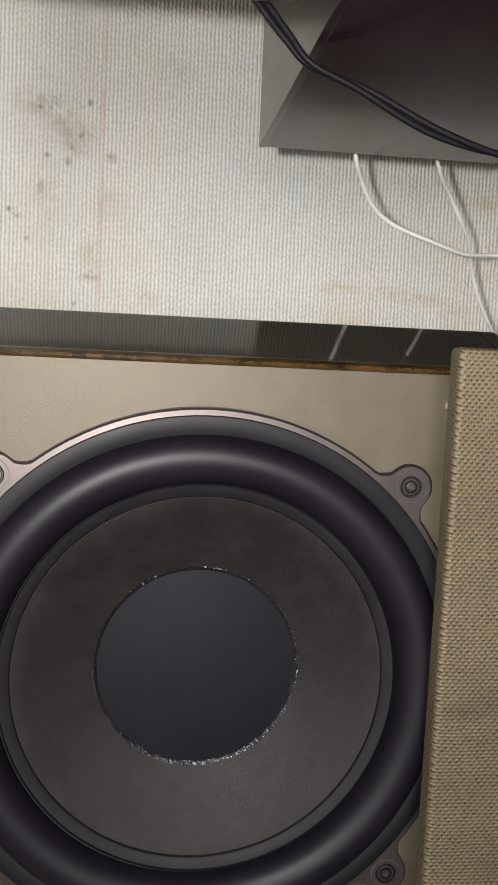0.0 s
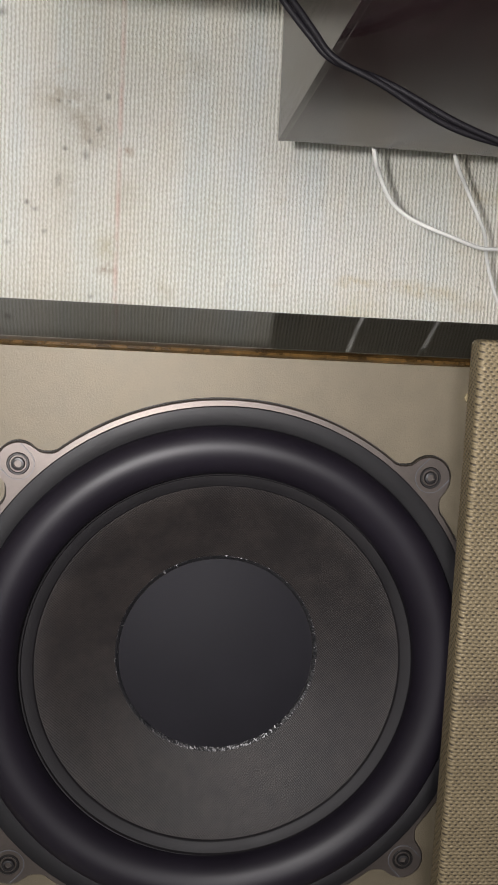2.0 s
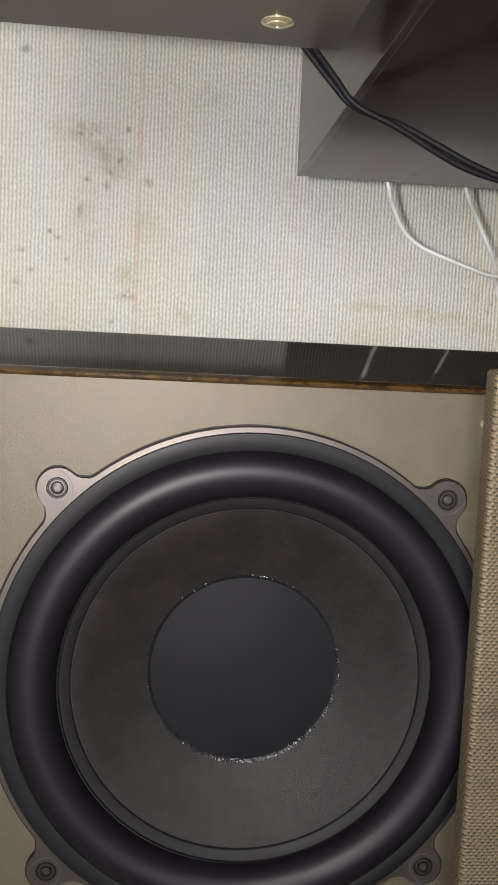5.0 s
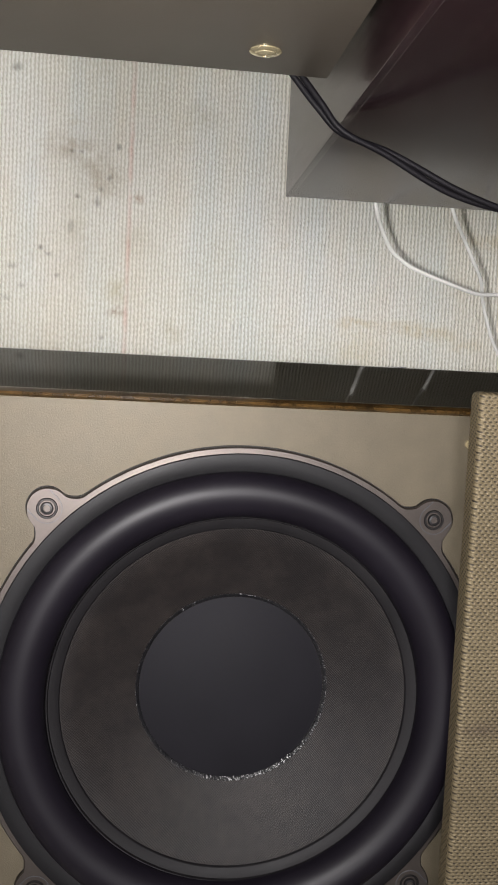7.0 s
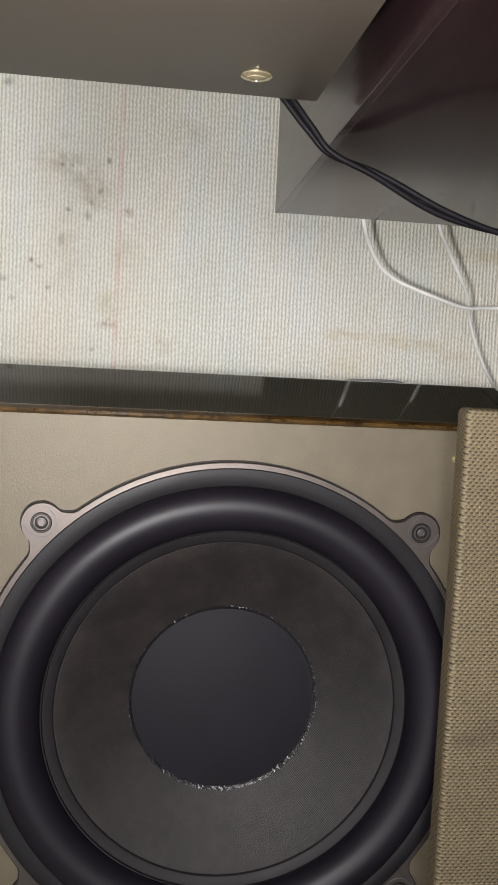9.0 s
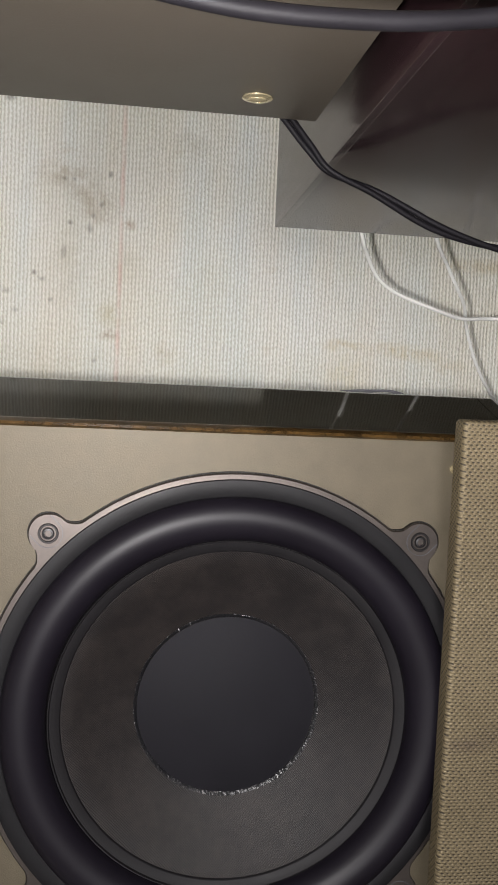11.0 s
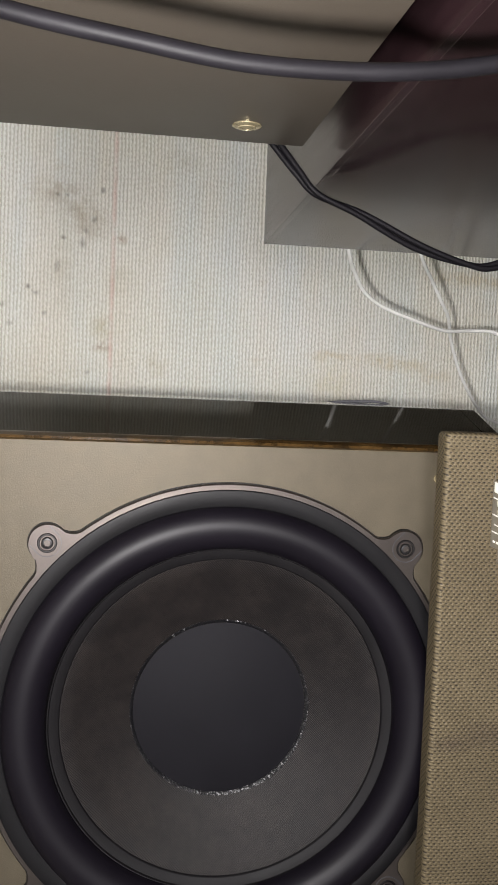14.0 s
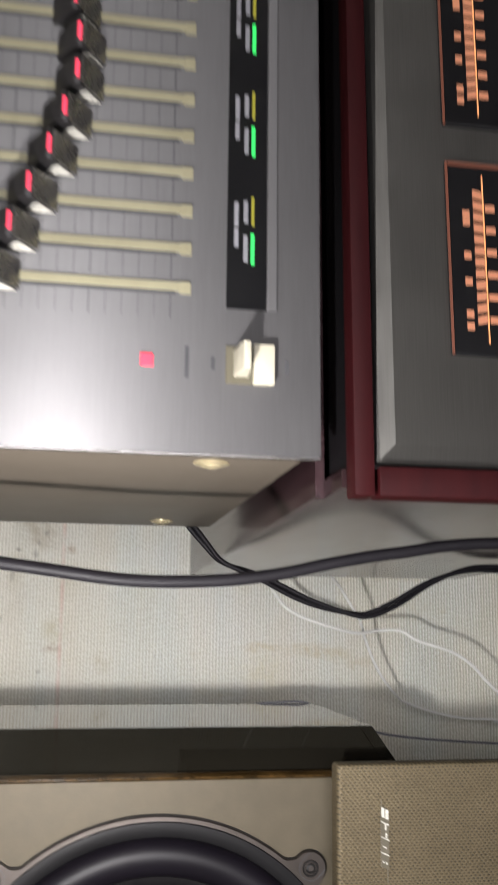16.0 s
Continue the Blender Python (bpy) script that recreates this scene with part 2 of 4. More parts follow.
def cone_cloth():
    """Dark grey woven cone: fine crossing threads, dusty."""
    m, nt, b = material("woven_cone")
    vec = coords(nt)
    sep = nt.nodes.new("ShaderNodeSeparateXYZ")
    nt.links.new(vec, sep.inputs[0])
    a = calc(nt, "SINE", calc(nt, "MULTIPLY", sep.outputs[0], 2 * math.pi / 0.0016))
    c = calc(nt, "SINE", calc(nt, "MULTIPLY", sep.outputs[2], 2 * math.pi / 0.0016))
    h = calc(nt, "MULTIPLY", a, c)
    dust = calc(nt, "ADD", calc(nt, "MULTIPLY", noisy(nt, vec, 26.0, 6.0, 0.65), 0.6), calc(nt, "MULTIPLY", noisy(nt, vec, 150.0, 4.0, 0.7), 0.4))
    tone = calc(nt, "ADD", calc(nt, "MULTIPLY", dust, 0.85), calc(nt, "MULTIPLY", h, 0.05))
    nt.links.new(ramp(nt, tone, [(0.36, (0.0068, 0.0056, 0.0056)), (0.62, (0.0190, 0.0154, 0.0138))]), b.inputs["Base Color"])
    b.inputs["Roughness"].default_value = 0.54
    b.inputs["Specular IOR Level"].default_value = 0.22
    bump(nt, b, h, 0.22, 0.0004)
    return m


def wood(name, dark, light, along, rough, coat=0.25, scale=1.0):
    m, nt, b = material(name)
    st = {"x": (0.6, 9, 9), "y": (9, 0.6, 9), "z": (9, 9, 0.6)}[along]
    vec = coords(nt, tuple(s * scale for s in st))
    g = noisy(nt, vec, 7.0, 8.0, 0.7)
    fine = noisy(nt, vec, 42.0, 4.0, 0.7)
    f = calc(nt, "ADD", calc(nt, "MULTIPLY", g, 0.7), calc(nt, "MULTIPLY", fine, 0.3))
    nt.links.new(ramp(nt, f, [(0.36, dark), (0.64, light)]), b.inputs["Base Color"])
    nt.links.new(ramp(nt, fine, [(0.3, (rough - 0.03,) * 3), (0.7, (rough + 0.04,) * 3)]), b.inputs["Roughness"])
    b.inputs["Specular Tint"].default_value = (1.0, 0.88, 0.91, 1)
    b.inputs["Coat Weight"].default_value, b.inputs["Coat Roughness"].default_value = coat, 0.15
    bump(nt, b, fine, 0.04, 0.0003)
    return m


def brushed(name, colour, rough, stretch, scratch=0.12, metal=0.9):
    m, nt, b = material(name)
    vec = coords(nt, stretch)
    s = noisy(nt, vec, 60.0, 6.0, 0.75)
    smear = noisy(nt, coords(nt), 16.0, 4.0)
    nt.links.new(mix(nt, s, tuple(c * 0.62 for c in colour), colour), b.inputs["Base Color"])
    nt.links.new(ramp(nt, calc(nt, "ADD", calc(nt, "MULTIPLY", s, 0.5), calc(nt, "MULTIPLY", smear, 0.5)), [(0.3, (rough - 0.08,) * 3), (0.7, (rough + 0.12,) * 3)]), b.inputs["Roughness"])
    b.inputs["Metallic"].default_value = metal
    b.inputs["Anisotropic"].default_value = 0.7
    grain = nt.nodes.new("ShaderNodeCombineXYZ")
    grain.inputs[0].default_value = 1.0
    nt.links.new(grain.outputs[0], b.inputs["Tangent"])
    bump(nt, b, s, scratch, 0.0003)
    return m


WALLPAPER = wallpaper()
PLASTER = surface("painted_plaster", (0.55, 0.54, 0.50), (0.68, 0.67, 0.63), (0.7, 0.9), large=3, fine=60)
FLOORING = surface("dull_floor_covering", (0.035, 0.028, 0.022), (0.060, 0.048, 0.038), (0.4, 0.6), large=4, fine=90)
BAFFLE = surface("taupe_satin_paint", (0.0718, 0.0598, 0.0401), (0.0958, 0.0801, 0.0542), (0.46, 0.56), 0.25, 60, 900, relief=0.4, depth=0.0004, spec=0.3)
LACQUER = surface("black_gloss_lacquer", (0.0200, 0.0180, 0.0135), (0.0270, 0.0245, 0.0180), (0.03, 0.06), 0.0, 8, 300, relief=0.0, spec=0.34)
BURL = surface("golden_burl_edge", (0.006, 0.004, 0.002), (0.075, 0.042, 0.013), (0.12, 0.22), 0.0, 60, 240, coat=0.5, relief=0.05)
CAST = surface("grey_cast_metal", (0.0640, 0.0550, 0.0490), (0.0880, 0.0750, 0.0680), (0.36, 0.44), 0.8, 20, 500, relief=0.04)
# gasket colour, used also as painted shade at the rim and amplifier recess
GASKET_AND_SHADE = surface("charcoal_gasket_and_shade", (0.0027, 0.0025, 0.0031), (0.0044, 0.0040, 0.0048), (0.46, 0.56), 0.0, 25, 500, relief=0.2, spec=0.2)
RUBBER = surface("black_rubber", (0.0040, 0.0031, 0.0052), (0.0062, 0.0049, 0.0080), (0.42, 0.5), 0.0, 18, 600, relief=0.04, spec=0.22)
RING = surface("dusty_rubber_flange", (0.0038, 0.0034, 0.0041), (0.0076, 0.0068, 0.0076), (0.5, 0.65), 0.0, 30, 500, spec=0.2)
CONE = cone_cloth()
CAP = surface("blue_black_dust_cap", (0.0066, 0.0062, 0.0080), (0.0090, 0.0086, 0.0109), (0.6, 0.7), 0.0, 30, 900, relief=0.08, spec=0.12)
GLUE = surface("shiny_black_glue", (0.0040, 0.0040, 0.0050), (0.0080, 0.0080, 0.0090), (0.24, 0.42), 0.0, 60, 700, relief=0.35, depth=0.0005, spec=0.4)
STEEL = surface("dull_steel", (0.25, 0.24, 0.24), (0.42, 0.41, 0.40), (0.2, 0.35), 0.95, 60, 500)
DARK_STEEL = surface("blackened_steel", (0.0054, 0.0050, 0.0054), (0.0100, 0.0092, 0.0096), (0.32, 0.45), 0.0, 60, 500, spec=0.3)
BRASS = surface("polished_brass", (0.56, 0.47, 0.27), (0.72, 0.63, 0.42), (0.16, 0.3), 0.7, 60, 400)
CLOTH = grille_weave()
BADGE = surface("dull_badge_metal", (0.13, 0.115, 0.085), (0.18, 0.16, 0.12), (0.3, 0.45), 0.5, 60, 400)
WASHER = surface("dark_pressed_steel", (0.0120, 0.0110, 0.0110), (0.0200, 0.0180, 0.0180), (0.34, 0.46), 0.6, 60, 400)
CASE = surface("olive_grey_case_paint", (0.0980, 0.0810, 0.0630), (0.1160, 0.0980, 0.0770), (0.40, 0.50), 0.2, 12, 900, relief=0.35, depth=0.0004)
SILVER = brushed("brushed_silver_panel", (0.165, 0.162, 0.166), 0.54, (0.7, 0.7, 14), 0.06, 0.65)
STEEL_FACE = brushed("brushed_steel_face", (0.18, 0.176, 0.165), 0.36, (0.5, 0.5, 22), 0.08)
TOPWOOD = wood("dark_rosewood_top", (0.006, 0.0030, 0.0036), (0.030, 0.0150, 0.0175), "y", 0.20, 0.0, 0.5)
SIDEWOOD = wood("dark_walnut_side", (0.027, 0.021, 0.019), (0.037, 0.029, 0.026), "z", 0.40, 0.1)
POLISHED = surface("polished_walnut_side", (0.0150, 0.0080, 0.0090), (0.0230, 0.0125, 0.0135), (0.1, 0.15), 0.0, 14, 260, (5, 1, 5), relief=0.02, coat=0.0, spec=0.2)
REDWOOD = surface("red_mahogany_frame", (0.0153, 0.0019, 0.0026), (0.0272, 0.0036, 0.0043), (0.45, 0.58), 0.0, 20, 300, (1, 6, 6), relief=0.05, spec=0.10)
IVORY = surface("ivory_plastic", (0.44, 0.41, 0.32), (0.52, 0.49, 0.39), (0.35, 0.5), 0.0, 40, 500)
# plastic of the switch recess, with its shade put into the olive
OLIVE_SHADE = surface("olive_shaded_plastic", (0.075, 0.066, 0.042), (0.105, 0.094, 0.062), (0.45, 0.6), 0.0, 40, 500)
SLOT = surface("pale_slot_lining", (0.23, 0.21, 0.13), (0.30, 0.28, 0.18), (0.35, 0.5), 0.0, 40, 500)
INK = surface("dark_print", (0.03, 0.03, 0.035), (0.06, 0.06, 0.065), (0.5, 0.6), 0.0, 40, 300, relief=0)
GREY_INK = surface("pale_print", (0.17, 0.17, 0.19), (0.26, 0.26, 0.28), (0.5, 0.6), 0.0, 40, 300, relief=0)
BLACK_GLASS = surface("black_display_glass", (0.006, 0.006, 0.007), (0.010, 0.010, 0.011), (0.08, 0.14), 0.0, 40, 300, relief=0)
BLACK = surface("matt_black_plastic", (0.014, 0.013, 0.014), (0.024, 0.022, 0.023), (0.4, 0.55), 0.0, 40, 400)
CHROME = surface("satin_chrome", (0.78, 0.76, 0.68), (0.90, 0.88, 0.80), (0.2, 0.32), 0.35, 60, 300)
CABLE_BLACK = surface("black_cable_sheath", (0.0045, 0.0040, 0.0052), (0.0080, 0.0072, 0.0090), (0.5, 0.6), 0.0, 40, 500, spec=0.14)
CABLE_WHITE = surface("white_cable_sheath", (0.74, 0.74, 0.70), (0.86, 0.86, 0.82), (0.4, 0.5), 0.0, 40, 500)
CABLE_GREY = surface("grey_cable_sheath", (0.16, 0.16, 0.18), (0.24, 0.24, 0.26), (0.4, 0.5), 0.0, 40, 500)
RED_LED = glow("red_lamp", (1.0, 0.06, 0.12), 1.6)
GREEN_LED = glow("green_lamp", (0.05, 1.0, 0.18), 0.9)
YELLOW_LED = glow("dim_yellow_lamp", (0.55, 0.50, 0.05), 0.35)
AMBER = glow("amber_scale_lamp", (1.0, 0.40, 0.22), 0.36)
AMBER_LINE = glow("amber_pointer_lamp", (1.0, 0.40, 0.16), 1.1)
AMBER_DIM = glow("dim_amber_rim", (0.45, 0.15, 0.09), 0.06)


# ---- building helpers ----
def world_of(ob):
    m = ob.matrix_basis.copy()
    return world_of(ob.parent) @ ob.matrix_parent_inverse @ m if ob.parent else m


def thing(name, place, label, category, group="", turn=0.0):
    ob = new(name)
    ob.empty_display_size = 0.05
    ob.matrix_basis = pose(*place, 0, 0, turn)
    return tagged(ob, label, category, group)


def mesh_of(name, bm, mat, smooth=False):
    me = bpy.data.meshes.new(name)
    bmesh.ops.recalc_face_normals(bm, faces=bm.faces)
    bm.to_mesh(me)
    bm.free()
    me.materials.append(mat)
    if smooth:
        for p in me.polygons:
            p.use_smooth = True
        me.set_sharp_from_angle(angle=radians(38))
    return me


def part(name, bm, mat, parent=None, label="", smooth=False, local=False):
    """One mesh under a thing or part. The bmesh is in world metres, or in the parent's own with local."""
    ob = new(name, mesh_of(name, bm, mat, smooth))
    if parent:
        ob.parent = parent
        if not local:
            ob.matrix_parent_inverse = world_of(parent).inverted()
    return tagged(ob, label)


def box(x0, x1, y0, y1, z0, z1, bevel=0.0, steps=2, into=None):
    bm = bmesh.new()
    r = bmesh.ops.create_cube(bm, size=1)
    for v in r["verts"]:
        v.co = Vector(((x0 + x1) / 2 + v.co.x * (x1 - x0), (y0 + y1) / 2 + v.co.y * (y1 - y0), (z0 + z1) / 2 + v.co.z * (z1 - z0)))
    if bevel:
        bmesh.ops.bevel(bm, geom=bm.edges[:], offset=bevel, segments=steps, profile=0.6, affect="EDGES")
    if into is None:
        return bm
    me = bpy.data.meshes.new("tmp")
    bm.to_mesh(me)
    bm.free()
    into.from_mesh(me)
    bpy.data.meshes.remove(me)
    return into


def prism(outline, axis, a, b, bevel=0.0, steps=2):
    """An outline of (u, v) pulled along an axis from a to b: z takes (x, y), y takes (x, z), x takes (y, z)."""
    bm = bmesh.new()
    at = {"z": lambda u, v, w: (u, v, w), "y": lambda u, v, w: (u, w, v), "x": lambda u, v, w: (w, u, v)}[axis]
    lo = [bm.verts.new(at(u, v, a)) for u, v in outline]
    hi = [bm.verts.new(at(u, v, b)) for u, v in outline]
    bm.faces.new(lo)
    bm.faces.new(hi)
    n = len(outline)
    for i in range(n):
        bm.faces.new((lo[i], lo[(i + 1) % n], hi[(i + 1) % n], hi[i]))
    bmesh.ops.recalc_face_normals(bm, faces=bm.faces)
    if bevel:
        es = [e for e in bm.edges if e.calc_face_angle(0) > 0.5]
        bmesh.ops.bevel(bm, geom=es, offset=bevel, segments=steps, profile=0.6, affect="EDGES")
    return bm


def lathe(profile, cx, cz, steps=128, closed=False):
    """A profile of (radius, y) turned about the line through (cx, cz) along y."""
    bm = bmesh.new()
    rings = []
    for r, y in profile:
        if r < 1e-6:
            rings.append([bm.verts.new((cx, y, cz))])
        else:
            rings.append([bm.verts.new((cx + r * math.cos(2 * math.pi * i / steps), y, cz + r * math.sin(2 * math.pi * i / steps))) for i in range(steps)])
    pairs = list(zip(rings, rings[1:])) + ([(rings[-1], rings[0])] if closed else [])
    for p, q in pairs:
        for i in range(steps):
            j = (i + 1) % steps
            if len(p) == 1:
                bm.faces.new((p[0], q[i], q[j]))
            elif len(q) == 1:
                bm.faces.new((p[i], q[0], p[j]))
            else:
                bm.faces.new((p[i], q[i], q[j], p[j]))
    return bm


def spline(points, per=10):
    """A smooth line through points (Catmull-Rom)."""
    p = [Vector(q) for q in points]
    p = [p[0] * 2 - p[1], *p, p[-1] * 2 - p[-2]]
    out = []
    for a, b, c, d in zip(p, p[1:], p[2:], p[3:]):
        for i in range(per):
            t = i / per
            out.append(0.5 * (2 * b + (c - a) * t + (2 * a - 5 * b + 4 * c - d) * t * t + (3 * b - a - 3 * c + d) * t ** 3))
    return out + [p[-2]]


def tube(line, radius, sides=10):
    bm = bmesh.new()
    rings = []
    up = Vector((0.3, 0.8, 0.5)).normalized()
    for i, c in enumerate(line):
        d = (line[min(i + 1, len(line) - 1)] - line[max(i - 1, 0)]).normalized()
        u = (up - d * up.dot(d)).normalized()
        up = u
        v = d.cross(u)
        rings.append([bm.verts.new(c + radius * (math.cos(2 * math.pi * k / sides) * u + math.sin(2 * math.pi * k / sides) * v)) for k in range(sides)])
    for p, q in zip(rings, rings[1:]):
        for k in range(sides):
            bm.faces.new((p[k], p[(k + 1) % sides], q[(k + 1) % sides], q[k]))
    bm.faces.new(rings[0])
    bm.faces.new(rings[-1])
    return bm


def twist(line, radius, pitch, strands=2):
    """Strand centre lines wound about a line."""
    runs = [[] for _ in range(strands)]
    run, up = 0.0, Vector((0.3, 0.8, 0.5)).normalized()
    for i, c in enumerate(line):
        d = (line[min(i + 1, len(line) - 1)] - line[max(i - 1, 0)]).normalized()
        u = (up - d * up.dot(d)).normalized()
        up = u
        v = d.cross(u)
        if i:
            run += (c - line[i - 1]).length
        for s in range(strands):
            a = 2 * math.pi * (run / pitch + s / strands)
            runs[s].append(c + radius * (math.cos(a) * u + math.sin(a) * v))
    return runs


# ---- the room ----
WALL_Y, LEFT, RIGHT, BACK, TOP = 0.506, -2.4, 2.6, -3.4, 2.7


def structure(name, bm, mat, label):
    return tagged(part(name, bm, mat), label, name.split("_")[0], kind="structure")


structure("wall_north", box(LEFT, RIGHT, WALL_Y, WALL_Y + 0.12, 0, TOP), WALLPAPER, "off-white woven wall cloth, stained and specked with dirt")
bm = bmesh.new()
for x0, x1, z0, z1 in ((LEFT, -0.22, 0, TOP), (1.02, RIGHT, 0, TOP), (-0.22, 1.02, 0, 0.42), (-0.22, 1.02, 1.54, TOP)):
    box(x0, x1, BACK - 0.12, BACK, z0, z1, into=bm)
structure("wall_south", bm, PLASTER, "plain off-white plastered wall with an assumed window opening")
# assumed window, never in view: its pane and frame go with the added fill
win = structure("window_1", box(-0.22, 1.02, BACK - 0.10, BACK - 0.09, 0.42, 1.54), glow("fill_glow_pane", (0.9, 0.95, 1.0), 1.0), "assumed window pane out of view, glowing as added fill")
for x0, x1, z0, z1 in ((-0.22, -0.18, 0.42, 1.54), (0.98, 1.02, 0.42, 1.54), (-0.18, 0.98, 0.42, 0.46), (-0.18, 0.98, 1.50, 1.54)):
    part("window_frame", box(x0, x1, BACK - 0.088, BACK - 0.04, z0, z1, 0.003), PLASTER, win)
structure("wall_west", box(LEFT - 0.12, LEFT, BACK, WALL_Y, 0, TOP), PLASTER, "plain off-white plastered wall")
structure("wall_east", box(RIGHT, RIGHT + 0.12, BACK, WALL_Y, 0, TOP), PLASTER, "plain off-white plastered wall")
structure("floor", box(LEFT - 0.12, RIGHT + 0.12, BACK - 0.12, WALL_Y + 0.12, -0.1, 0), FLOORING, "dull brown floor covering")
structure("ceiling", box(LEFT - 0.12, RIGHT + 0.12, BACK - 0.12, WALL_Y + 0.12, TOP, TOP + 0.1), PLASTER, "plain white ceiling")


# ---- woofer cabinet ----
def lug_outline(segments=176):
    """The frame's rim with four rounded ears that flare into it."""
    rim, bolt, ear = 0.1550, 0.16263, 0.0122
    lug = []
    for v, u in ((-0.0196, None), (-0.0170, 0.1551), (-0.0141, 0.1580), (-0.0125, 0.1606)):
        lug.append((u or math.sqrt(rim * rim - v * v), v))
    for k in range(-7, 8):
        a = radians(k * 12.2)
        lug.append((bolt + ear * math.cos(a), ear * math.sin(a)))
    lug += [(u, -v) for u, v in reversed(lug[:4])]
    half = math.asin(0.0196 / rim)
    out = []
    for q in range(4):
        mid = math.pi / 4 + q * math.pi / 2
        for u, v in lug:
            out.append((u * math.cos(mid) - v * math.sin(mid), u * math.sin(mid) + v * math.cos(mid)))
        a0, a1 = mid + half, mid + math.pi / 2 - half
        n = segments // 4
        for i in range(1, n):
            a = a0 + (a1 - a0) * i / n
            out.append((rim * math.cos(a), rim * math.sin(a)))
    return out


def hex_screw(cx, cz, y, r, parent, mat):
    """A socket-head bolt: a rounded head with a six-sided hole."""
    prof = [(r * 1.0, y + 0.003), (r * 1.0, y - 0.0008), (r * 0.86, y - 0.0018), (r * 0.55, y - 0.0020), (r * 0.50, y + 0.0020), (r * 0.2, y + 0.0024), (0.0, y + 0.0016)]
    return part("bolt", lathe(prof, cx, cz, 24), mat, parent, "dark socket-head bolt", smooth=True)


